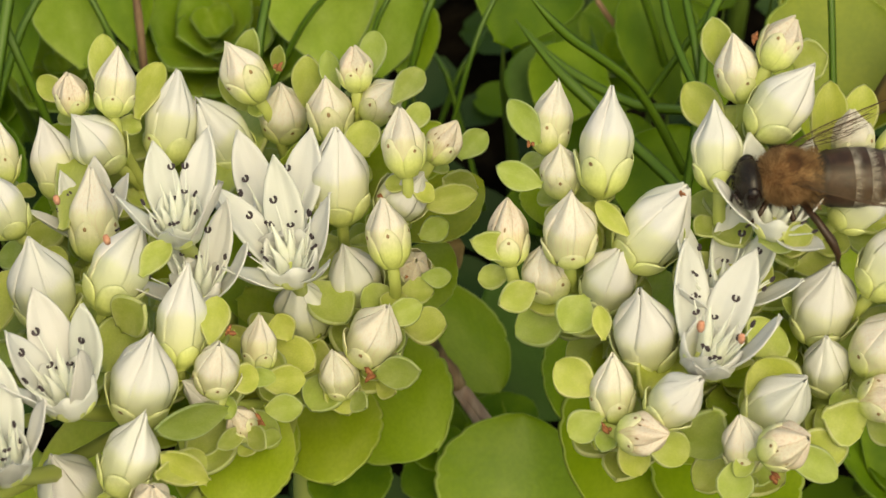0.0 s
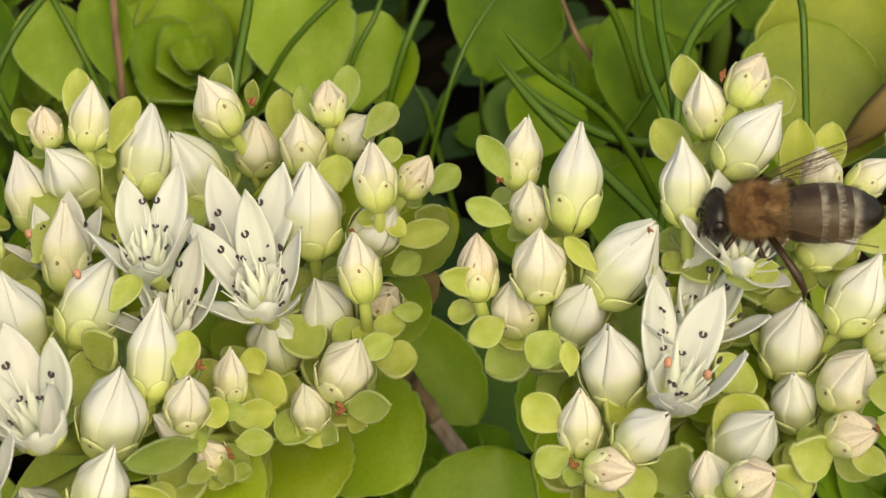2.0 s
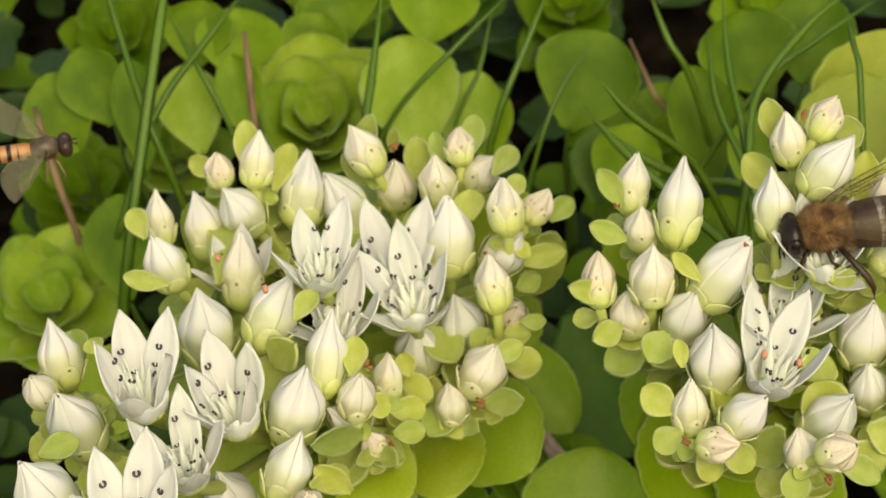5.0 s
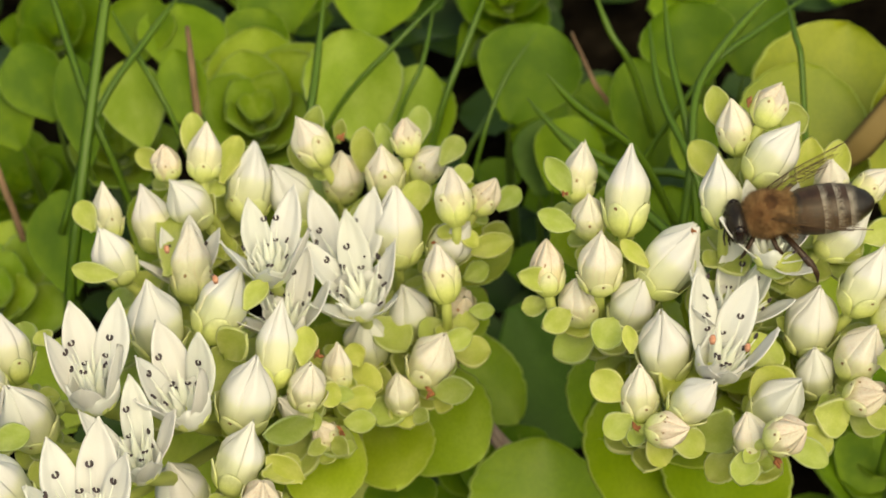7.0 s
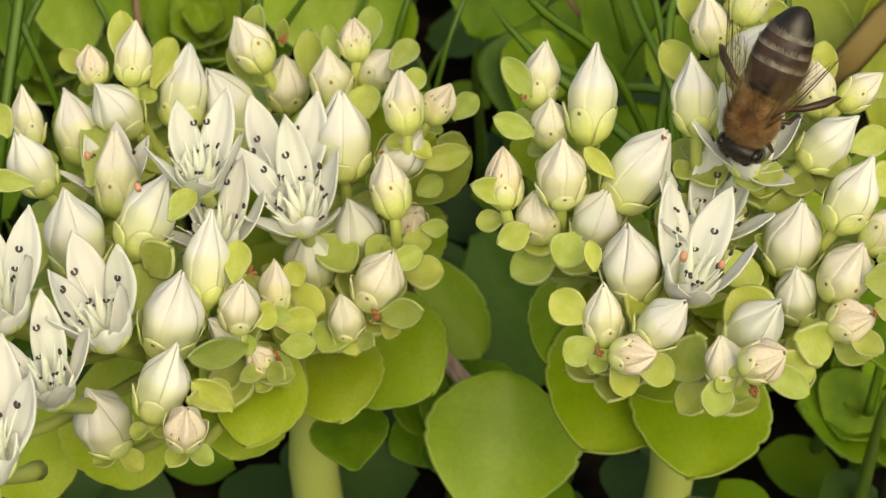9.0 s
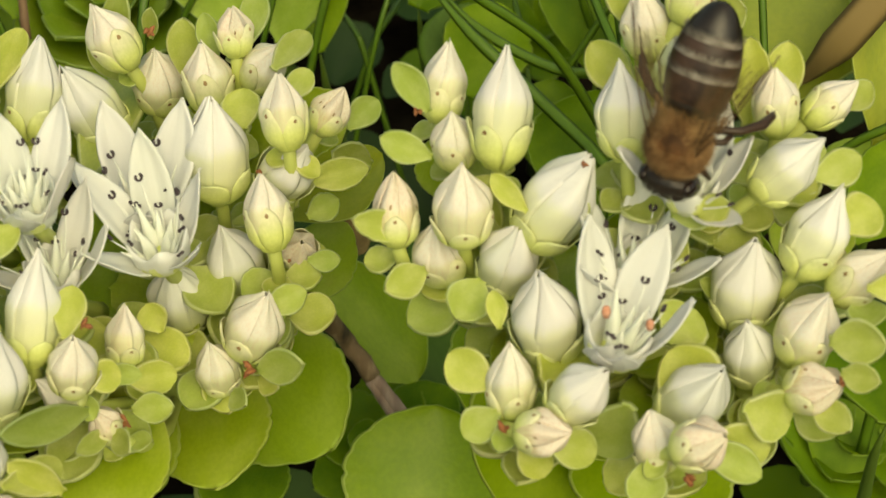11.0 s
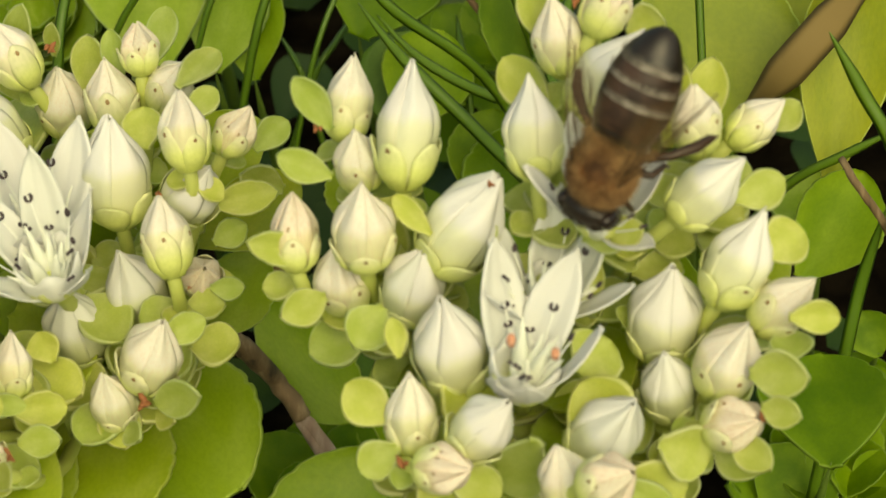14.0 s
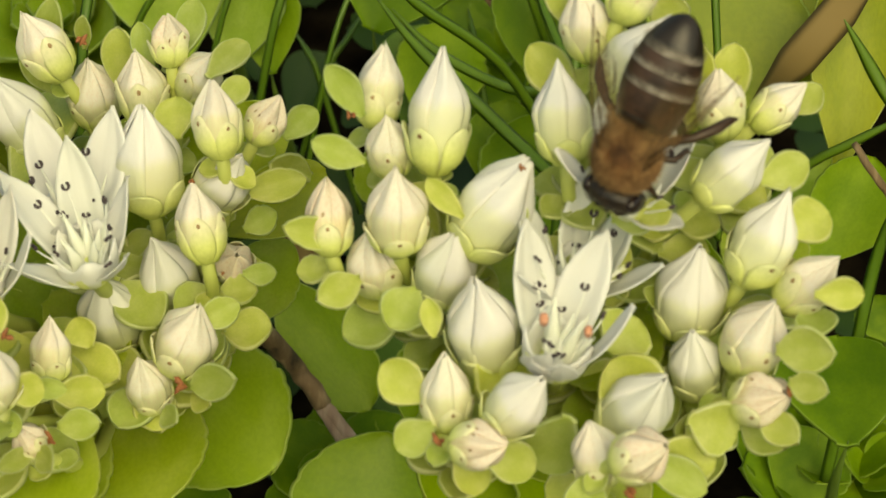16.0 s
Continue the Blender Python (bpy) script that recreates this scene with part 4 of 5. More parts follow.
leaf(left, "lime", -23.4, -0.2, 47.8, -20.6, 3.5, 54.9, 8.8)
leaf(left, "lime", -15.5, -4.4, 46.2, -18.4, -1.1, 52.8, 8.7)
leaf(left, "lime", -9.5, 0.5, 48.6, -11.4, 5.2, 56.8, 11.3)
leaf(left, "lime", -4.4, 5.3, 52.5, -6.4, 9.0, 59.5, 10.4)
leaf(left, "lime", -16.9, 7.5, 53.3, -19.8, 11.2, 60.4, 10.4)
leaf(left, "lime", -27.3, 6.4, 52.2, -23.4, 9.8, 58.9, 8.9)
leaf(left, "lime", -33.9, -6.4, 43.9, -36.6, -2.4, 51.3, 9.2)
leaf(left, "lime", 1.9, 9.3, 52.4, -1.2, 11.3, 57.6, 7.9)
leaf(right, "lime", 28.0, -4.5, 50.5, 30.7, -0.6, 57.9, 7.5)
leaf(right, "lime", 22.4, -4.5, 50.5, 25.7, -0.2, 58.3, 8.1)
leaf(right, "lime", 16.7, -5.3, 54.1, 15.0, -1.8, 61.0, 7.4)
leaf(right, "lime", 12.6, -2.0, 59.2, 11.0, 0.1, 64.6, 5.9)
leaf(right, "lime", 31.2, -12.6, 49.0, 28.0, -9.4, 55.5, 7.4)
leaf(right, "lime", 29.5, 0.1, 55.6, 31.1, 2.6, 61.4, 5.6)
leaf(right, "lime", 35.1, -2.3, 53.0, 35.6, 0.2, 58.7, 5.9)
leaf(right, "fresh", 42.1, 17.1, 37.1, 46.9, 22.5, 43.1, 6.9)
leaf(right, "green", 30.8, 7.2, 45.5, 29.2, 10.4, 49.1, 4.8)
leaf(left, "lime", -9.2, -11.0, 51.6, -10.7, -23.0, 52.4, 7.4)
leaf(left, "lime", -15.2, -9.2, 52.4, -17.0, -19.1, 53.9, 7.0)
leaf(left, "lime", -18.9, -5.6, 53.4, -23.1, -12.2, 55.5, 7.5)
leaf(left, "lime", -11.7, -2.7, 53.0, -5.5, -9.4, 53.0, 7.5)
leaf(left, "lime", -17.0, 7.2, 54.8, -23.2, 9.4, 57.4, 8.0)
leaf(left, "lime", -4.7, 3.3, 55.7, -0.2, -0.7, 54.3, 7.0)
leaf(right, "lime", 24.3, -8.5, 57.6, 27.5, -17.8, 60.8, 6.6)
leaf(right, "lime", 19.9, -5.0, 58.6, 16.1, -13.4, 60.3, 6.6)
leaf(right, "lime", 28.1, -7.0, 56.1, 32.4, -11.3, 58.5, 6.5)
leaf(right, "lime", 18.7, -9.9, 56.6, 15.7, -18.6, 57.9, 6.0)
leaf(right, "lime", 22.7, -11.5, 56.1, 21.5, -20.4, 57.2, 6.0)
leaf(right, "lime", 25.7, -13.3, 56.9, 25.2, -21.8, 58.4, 6.0)
leaf(left, "lime", -11.4, 3.5, 52.2, -12.0, -8.0, 51.9, 7.0)
leaf(left, "lime", -6.9, 3.2, 50.3, -7.9, -7.8, 51.8, 7.0)
leaf(left, "lime", -3.1, -1.6, 47.9, -4.6, -11.1, 51.1, 5.5)
leaf(left, "olive", -1.0, 4.4, 52.3, 6.1, 9.2, 53.9, 5.2)
leaf(left, "green", -3.7, -9.1, 33.4, -4.3, -1.8, 33.6, 7.0)
for spot in ((-9, -12, 59), (-13, -16, 61), (-4, -12, 56), (-6, -7, 60), (-17, -11, 61), (-11, -18, 57), (-20, -17, 61), (-25, -12, 61), (-2, -7, 56)):
    under_bracts(left, *spot, 5, 4.0)
for spot in ((16, -13, 61), (20, -17, 60), (27, -17, 61), (31, -12, 62), (25, -11, 65)):
    under_bracts(right, *spot, 5, 3.6)
grow_bracts()


# ---- background ----
def rosette(x, y, z, radius, count, kind, lean=(0.0, -0.35, 1.0), turn=0.0, rings=3, label="leafy stonecrop rosette with rounded scalloped green leaves"):
    """Rosette of spoon leaves on a short stem, its middle at x, y, z (mm)."""
    rnd = random.Random(int(abs(x * 31 + y * 17)) + 5)
    ob = plant_at("stonecrop_rosette", x, y, 0, (x, y, z), label, "stonecrop", "leafy stonecrop rosettes")
    up = Vector(lean).normalized()
    side = up.cross(Vector((0, 1, 0.2))).normalized()
    other = up.cross(side)
    v, f = tube([(0, 0, -0.002), (0.001, 0.001, z / 2500), (0, 0, z / 1000 - 0.0005)], [0.0014, 0.0012, 0.001], 10)
    link_part("stem", mesh_from("stem", v, f, [SHADED]), ob)
    for ring in range(rings):
        share = (ring + 1) / rings
        n = max(3, round(count * share / (rings + 1) * 2))
        for i in range(n):
            a = turn + 2 * math.pi * (i + 0.5 * (ring % 2)) / n + rnd.uniform(-0.2, 0.2)
            out = side * math.cos(a) + other * math.sin(a)
            rise = 1.15 - 0.95 * share
            tip = Vector((x, y, z)) + (out * share + up * (rise * share + 0.15)) * radius * rnd.uniform(0.85, 1.1) / (1 + 0.3 * rise)
            base = Vector((x, y, z - 1.5 * ring))
            face = up * 1.0 - out * (0.9 * rise)
            leaf(ob, kind, *base, *tip, (tip - base).length * rnd.uniform(0.72, 0.9), facing=tuple(face))
    return ob


def shoot_at(x, y, z):
    """Low leafy shoot: a thin stem on which single leaves stand."""
    ob = plant_at("stonecrop_shoot", x, y, 0, (x, y, z), "low green stonecrop shoot with a large rounded leaf", "stonecrop", "low leafy shoots")
    v, f = tube([(0.001, 0.012, -0.002), (0.0008, 0.008, z / 2500), (0, 0.003, z / 1250), (0, 0, z / 1000 + 0.0005)], [0.0009, 0.0007, 0.0004, 0.00004], 8)
    link_part("stem", mesh_from("stem", v, f, [SHADED]), ob)
    return ob


rosette(-20.7, 46.8, 37.0, 11, 18, "pale", rings=4)
rosette(-36.4, 47.2, 32.0, 7, 12, "pale", rings=3)
rosette(-48.6, 29.6, 25.9, 10, 14, "pale", rings=3)
rosette(-48.8, 80.0, 24.0, 8, 12, "green", rings=3)
rosette(-23.6, 99.6, 16.0, 8, 12, "green", rings=3)
rosette(-6.3, 100.9, 16.0, 8, 10, "teal", rings=3)
rosette(32.1, 87.5, 22.0, 8, 10, "fresh", rings=3)
rosette(17.6, 66.3, 18.0, 8, 9, "green", rings=2)
rosette(48.2, 12.9, 17.0, 10, 9, "fresh", rings=3)
rosette(7.3, 102.5, 12.0, 8, 10, "green", rings=3)
rosette(4.6, 16.3, 12.0, 8, 9, "green", rings=2)
rosette(-51.2, 60.1, 16.0, 8, 10, "green", rings=3)
rosette(44.8, 14.8, 18.0, 8, 10, "green", rings=3)
low = shoot_at(27.6, 48.9, 39.5); leaf(low, "green", 27.6, 48.9, 39.5, 25.4, 55.2, 46.5, 11.2)
low = shoot_at(32.3, 51.2, 39.2); leaf(low, "green", 32.3, 51.2, 39.2, 34.2, 58.0, 46.7, 9.6)
low = shoot_at(-5.0, 41.2, 37.0); leaf(low, "pale", -5.0, 41.2, 37.0, -2.7, 47.5, 44.0, 7.2)
low = shoot_at(-30.3, 53.3, 38.5); leaf(low, "fresh", -30.3, 53.3, 38.5, -29.9, 58.6, 44.4, 10.3)
low = shoot_at(-18.1, 58.5, 39.8); leaf(low, "green", -18.1, 58.5, 39.8, -20.6, 63.1, 44.9, 9.8)
low = shoot_at(-8.7, 39.3, 39.3); leaf(low, "pale", -8.7, 39.3, 39.3, -11.1, 47.6, 48.6, 10.8)
low = shoot_at(-1.8, 41.5, 35.9); leaf(low, "fresh", -1.8, 41.5, 35.9, -3.0, 47.9, 42.9, 6.1)
low = shoot_at(-27.1, 38.9, 41.9); leaf(low, "fresh", -27.1, 38.9, 41.9, -28.9, 44.7, 48.4, 5.4)
low = shoot_at(-32.3, 40.0, 38.7); leaf(low, "pale", -32.3, 40.0, 38.7, -34.4, 46.3, 45.7, 7.3)
low = shoot_at(-38.8, 41.1, 35.4); leaf(low, "green", -38.8, 41.1, 35.4, -41.0, 49.3, 44.5, 5.5)
low = shoot_at(-42.8, 46.0, 37.8); leaf(low, "green", -42.8, 46.0, 37.8, -46.9, 51.5, 44.0, 7.4)
low = shoot_at(-34.6, 54.1, 39.4); leaf(low, "green", -34.6, 54.1, 39.4, -33.6, 59.1, 45.0, 8.2)
low = shoot_at(-22.3, 54.1, 39.4); leaf(low, "green", -22.3, 54.1, 39.4, -20.4, 58.1, 43.8, 7.6)
low = shoot_at(-9.1, 57.4, 40.0); leaf(low, "fresh", -9.1, 57.4, 40.0, -8.2, 63.3, 46.6, 10.2)
low = shoot_at(6.6, 47.9, 35.5); leaf(low, "green", 6.6, 47.9, 35.5, 11.3, 55.0, 43.4, 11.9)
low = shoot_at(9.9, 40.2, 31.4); leaf(low, "teal", 9.9, 40.2, 31.4, 11.2, 46.0, 37.8, 7.4)
low = shoot_at(22.3, 39.5, 35.2); leaf(low, "green", 22.3, 39.5, 35.2, 19.6, 47.9, 44.4, 7.9)
low = shoot_at(25.4, 32.6, 39.4); leaf(low, "green", 25.4, 32.6, 39.4, 26.0, 38.3, 45.8, 5.3)
low = shoot_at(35.8, 31.4, 38.1); leaf(low, "olive", 35.8, 31.4, 38.1, 41.7, 44.0, 52.1, 17.1)
low = shoot_at(44.4, 23.5, 41.3); leaf(low, "olive", 44.4, 23.5, 41.3, 46.3, 34.9, 53.9, 7.4)
low = shoot_at(34.7, 28.8, 41.1); leaf(low, "olive", 34.7, 28.8, 41.1, 36.7, 38.0, 51.4, 13.4)
low = shoot_at(49.7, 17.5, 13.7); leaf(low, "fresh", 49.7, 17.5, 13.7, 47.7, 24.5, 21.4, 9.4)
low = shoot_at(49.8, 21.4, 24.0); leaf(low, "green", 49.8, 21.4, 24.0, 48.4, 23.9, 26.7, 4.2)
low = shoot_at(11.1, 38.3, 33.7); leaf(low, "fresh", 11.1, 38.3, 33.7, 14.2, 43.6, 39.7, 8.0)
low = shoot_at(17.8, 29.3, 32.7); leaf(low, "green", 17.8, 29.3, 32.7, 18.6, 34.7, 38.8, 6.8)
low = shoot_at(20.8, 43.3, 33.3); leaf(low, "green", 20.8, 43.3, 33.3, 21.0, 48.3, 39.0, 4.3)
low = shoot_at(-46.7, 44.7, 34.9); leaf(low, "green", -46.7, 44.7, 34.9, -50.5, 50.5, 41.3, 8.1)
low = shoot_at(-39.5, 26.6, 29.7); leaf(low, "green", -39.5, 26.6, 29.7, -40.7, 34.1, 38.1, 7.7)
low = shoot_at(40.7, 10.0, 17.3); leaf(low, "green", 40.7, 10.0, 17.3, 44.8, 13.5, 21.2, 7.6)

low = shoot_at(42.7, -2.7, 38.4); leaf(low, "green", 42.7, -2.7, 38.4, 43.0, 8.2, 38.2, 9.5)
low = shoot_at(44.8, 23.5, 33.8); leaf(low, "pale", 44.8, 23.5, 33.8, 44.0, 30.5, 35.4, 8.0)


def filler():
    """Low leaves between and beyond the plants, too many to count."""
    rnd = random.Random(11)
    pieces = []
    vs = [v.co.copy() for v in leaf_mesh(GREEN, 90, teeth=5, nu=8, nv=4, thick=0.0, cup=0.2).vertices]
    fs = [tuple(p.vertices) for p in leaf_mesh(GREEN, 90, teeth=5, nu=8, nv=4, thick=0.0, cup=0.2).polygons]
    for _ in range(1900):
        x, y = rnd.uniform(-170, 180), rnd.uniform(-75, 230)
        if noise.noise((x * 0.035, y * 0.035, 2.0)) < -0.22:
            continue
        a, r = rnd.uniform(0, 6.28), rnd.uniform(5, 11)
        z = rnd.uniform(1, 11) + 4 * noise.noise((x * 0.02, y * 0.02, 0))
        tip = (x + math.cos(a) * r, y + math.sin(a) * r, z + rnd.uniform(-1, 5))
        m = aim((x, y, z), tip, r * 0.8, facing=(rnd.uniform(-0.4, 0.4), -0.3, 1))
        # four in five take the green darkened for shade
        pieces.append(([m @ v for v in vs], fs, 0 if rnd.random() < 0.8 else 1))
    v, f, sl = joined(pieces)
    return tagged(new("ground_cover", mesh_from("ground cover", v, f, [DEEP, GREEN], sl)), "dense low green leaves covering the soil, most coloured dark for the shade there", "ground cover", kind="stuff")


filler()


def blade(points, width, mat=None, name="grass_blade", label="narrow upright green grass blade", category="grass blade"):
    """Grass blade folded along its middle, through points in mm."""
    pts = [Vector(p) for p in points]
    fine = []
    for i in range(len(pts) - 1):
        p0, p1, p2, p3 = pts[max(0, i - 1)], pts[i], pts[i + 1], pts[min(len(pts) - 1, i + 2)]
        for s in range(5):
            t = s / 5
            fine.append(0.5 * (2 * p1 + (p2 - p0) * t + (2 * p0 - 5 * p1 + 4 * p2 - p3) * t * t + (3 * p1 - p0 - 3 * p2 + p3) * t ** 3))
    fine.append(pts[-1])
    origin = fine[0]
    n = len(fine)
    verts, faces = [], []
    for i, p in enumerate(fine):
        d = (fine[min(i + 1, n - 1)] - fine[max(i - 1, 0)]).normalized()
        across = d.cross(Vector((0.1, -0.74, 0.67))).normalized()
        out = across.cross(d)
        w = width / 2 * min(1.0, 0.08 + 3.2 * (1 - i / (n - 1)))
        if mat:
            w *= min(1.0, 0.15 + 2.5 * i / (n - 1))
        for a, b in ((-1, 0.25), (-0.5, 0.0), (0, -0.18), (0.5, 0.0), (1, 0.25), (0.5, -0.18), (0, -0.36), (-0.5, -0.18)):
            verts.append((p + across * a * w - out * b * w * (0.3 if mat else 1.0) - origin) / 1000)
    for i in range(n - 1):
        for k in range(8):
            j = (k + 1) % 8
            faces.append((i * 8 + k, i * 8 + j, (i + 1) * 8 + j, (i + 1) * 8 + k))
    faces += [tuple(range(8))[::-1], tuple((n - 1) * 8 + k for k in range(8))]
    ob = new(name, mesh_from(name, verts, faces, [mat or GRASS]))
    ob.location = origin / 1000
    return tagged(ob, label, category, "grass blades among the plants" if mat is None else "")


def strand(parent, points, shift, r):
    """Bare split strand of wood at a twig's broken end."""
    pts = [(Vector(p) + Vector((shift, -0.3 * shift, 0.2 * shift)) * (0.7 + 0.3 * k)) / 1000 - parent.location for k, p in enumerate(points)]
    fine = [pts[0].lerp(pts[1], t) for t in (-0.15, 0.25, 0.6)] + [pts[1].lerp(pts[2], t) for t in (0, 0.4, 0.8, 1)]
    v, f = tube(fine, [r / 1000 * k for k in (0.6, 1.1, 0.95, 1.0, 0.9, 0.95, 0.6)], 8)
    return link_part("bare_strand", mesh_from("strand", v, f, [BARE]), parent, None, "pale bare split wood")


def twig(points, radii, mat, name, label):
    pts = [Vector(p) for p in points]
    fine, rad = [], []
    for i in range(len(pts) - 1):
        for s in range(5):
            t = s / 5
            fine.append(pts[i].lerp(pts[i + 1], t) + Vector([noise.noise((i * 3.1 + t * 2, k * 7, 1)) * radii[i] * 0.35 for k in range(3)]))
            rad.append((radii[i] * (1 - t) + radii[i + 1] * t) * (1 + 0.14 * noise.noise((i + t * 4, 5, 5))))
    fine.append(pts[-1]), rad.append(radii[-1])
    v, f = tube([(p - pts[0]) / 1000 for p in fine], [r / 1000 for r in rad], 10)
    ob = new(name, mesh_from(name, v, f, [mat]))
    ob.location = pts[0] / 1000
    return tagged(ob, label, name.replace("_", " "))


blade([(-37.7, 10.7, 26.5), (-36.7, 12.0, 40.4), (-34.8, 17.4, 52.4), (-33.0, 32.6, 63.3), (-33.0, 38.1, 63.5)], 1.12)
blade([(-29.2, 22.0, 34.1), (-31.7, 22.7, 47.9), (-34.6, 25.8, 55.7), (-38.9, 37.1, 59.4), (-40.1, 40.3, 59.9)], 0.75)
blade([(-24.3, 32.9, 32.9), (-28.3, 35.8, 46.0), (-31.8, 40.1, 50.7), (-35.3, 46.7, 52.1)], 0.60)
blade([(-39.9, 27.8, 37.4), (-35.3, 33.4, 49.3), (-30.7, 41.7, 52.5), (-27.6, 48.1, 53.6)], 0.75)
blade([(-14.5, 19.9, 39.4), (-13.5, 25.3, 52.2), (-12.8, 31.4, 56.0), (-12.1, 40.3, 59.9)], 0.83)
blade([(-17.0, 39.2, 31.5), (-11.5, 39.7, 44.3), (-5.5, 42.5, 50.4), (0.4, 48.1, 53.6)], 0.60)
blade([(-3.8, 37.8, 29.3), (-0.8, 40.9, 42.6), (2.2, 46.1, 48.4), (4.6, 51.8, 51.7)], 0.75)
blade([(23.2, 42.3, 33.5), (19.4, 42.1, 47.0), (16.9, 43.3, 51.3), (14.9, 48.5, 54.1)], 0.75)
blade([(23.1, 24.5, 40.9), (18.3, 21.1, 53.5), (12.5, 19.3, 60.5), (9.4, 19.9, 64.1)], 0.83)
blade([(27.3, 11.9, 39.3), (24.3, 18.9, 51.1), (21.1, 29.5, 53.9), (20.5, 39.2, 55.7)], 0.75)
blade([(25.0, 18.4, 39.5), (23.7, 24.9, 51.8), (22.4, 33.3, 55.2), (21.9, 41.5, 58.3)], 0.75)
blade([(22.1, 15.2, 38.7), (23.6, 21.5, 51.0), (25.0, 30.2, 54.7), (30.8, 39.6, 56.2), (34.9, 44.8, 56.0)], 0.83)
blade([(34.2, 14.3, 51.1), (33.3, 21.6, 63.1), (33.0, 25.2, 64.1), (32.8, 30.6, 64.1)], 0.60)
blade([(19.4, 37.1, 36.9), (26.9, 40.5, 48.2), (32.5, 44.9, 50.1), (39.1, 51.0, 50.8)], 0.60)
blade([(29.8, 9.9, 33.5), (23.5, 16.0, 44.4), (18.0, 23.8, 45.4), (11.9, 29.3, 48.3), (8.1, 35.4, 48.9)], 1.05)
blade([(35.2, 18.7, 38.2), (25.5, 24.9, 46.2), (18.7, 32.0, 42.2), (12.7, 37.1, 41.9), (8.8, 42.7, 42.0)], 0.90)
blade([(50.3, 9.5, 42.2), (46.6, 9.8, 55.6), (44.0, 11.4, 60.2), (41.5, 12.6, 64.3)], 0.98)
blade([(44.0, 10.1, 19.4), (44.9, 10.2, 33.4), (45.9, 12.4, 41.2), (47.2, 13.6, 48.0)], 1.05)
blade([(35.9, 26.3, 28.2), (41.0, 23.0, 40.8), (45.1, 22.0, 45.2), (49.3, 22.1, 48.0)], 0.75)
blade([(4.7, 45.7, 15.6), (1.5, 49.0, 28.8), (0.5, 50.7, 30.6), (-1.5, 55.5, 29.8)], 0.60)
blade([(-2.6, 49.2, 13.6), (1.6, 52.4, 26.6), (3.6, 55.0, 29.1), (5.2, 60.3, 28.7)], 0.60)
blade([(17.8, 34.9, 24.1), (16.1, 42.4, 35.8), (15.5, 46.0, 36.5), (15.0, 49.2, 37.0)], 0.60)
blade([(0.5, 36.9, 25.4), (3.4, 40.0, 38.7), (5.8, 44.5, 43.6), (9.5, 49.7, 46.5)], 0.52)
blade([(-8.4, 36.3, 30.7), (-5.0, 39.3, 43.9), (-2.6, 42.9, 47.9), (-1.4, 50.5, 50.4)], 0.52)
bark = twig([(-1.6, 10.6, 39.4), (0.0, 12.6, 33.6), (1.5, 17.8, 24.5), (3.4, 16.4, 21.5)], [0.62, 0.85, 0.75, 0.8], TWIG, "twig", "broken dry brown twig lying between the plants")
for shift, r in ((-0.42, 0.5), (0.3, 0.56), (0.85, 0.24)):
    strand(bark, [(3.4, 16.4, 21.5), (4.8, 14.4, 20.9), (6.9, 11.1, 20.3)], shift, r)
twig([(-25.6, 35.4, 42.5), (-26.5, 40.5, 48.2), (-27.3, 45.5, 50.7)], [0.4, 0.4, 0.25], STRAW, "straw", "thin reddish brown dried straw")
twig([(-45.4, 33.6, 31.3), (-48.5, 39.2, 37.7), (-51.0, 45.6, 40.4)], [0.4, 0.4, 0.3], STRAW, "straw", "thin pale brown dried straw")
twig([(19.4, 44.4, 37.5), (15.6, 46.1, 42.4), (13.3, 51.3, 45.3)], [0.3, 0.28, 0.15], STRAW, "straw", "thin orange brown dried straw")
twig([(43.6, 14.3, 51.7), (44.6, 12.3, 51.0), (46.5, 11.4, 48.6), (51.4, 19.2, 34.8)], [0.25, 0.3, 0.3, 0.3], TWIG, "straw", "thin grey dried stem among grass")
blade([(38.1, 29.1, 42.9), (39.8, 26.8, 47.7), (42.1, 27.3, 50.9), (44.8, 30.2, 52.4), (49.6, 37.2, 53.6)], 3.0, DRY, "withered_grass", "broad flat dried brown grass leaf", "grass")


# ---- honey bee: millimetres, head towards +y, back towards +z ----
FUR = plain_material("brown fur", [(0.06, 0.026, 0.010), (0.21, 0.095, 0.036)], 900, 0.8)
FUR_DARK = plain_material("dark fur", [(0.012, 0.008, 0.006), (0.05, 0.03, 0.02)], 900, 0.7)
FUR_PALE = plain_material("tan fur", [(0.20, 0.105, 0.042), (0.44, 0.27, 0.13)], 900, 0.8)
CHITIN = plain_material("dark chitin", [(0.008, 0.006, 0.005), (0.024, 0.016, 0.012)], 700, 0.36, spec=0.45)
BROWN = plain_material("brown chitin", [(0.014, 0.008, 0.006), (0.062, 0.032, 0.022)], 700, 0.4, spec=0.4)
BAND = plain_material("pale hair band", [(0.15, 0.13, 0.11), (0.42, 0.375, 0.33)], 1200, 0.8)
LEG = plain_material("leg", [(0.014, 0.008, 0.005), (0.06, 0.028, 0.014)], 4, 0.4)
EYE = plain_material("eye", [(0.012, 0.008, 0.008), (0.03, 0.018, 0.015)], 40, 0.22)
ORANGE = plain_material("orange chitin", [(0.34, 0.13, 0.05), (0.50, 0.26, 0.12)], 700, 0.4)
FLY_EYE = plain_material("fly eye", [(0.035, 0.018, 0.014), (0.07, 0.035, 0.025)], 40, 0.3)
BRONZE = plain_material("bronze thorax", [(0.03, 0.022, 0.015), (0.10, 0.07, 0.05)], 900, 0.32)


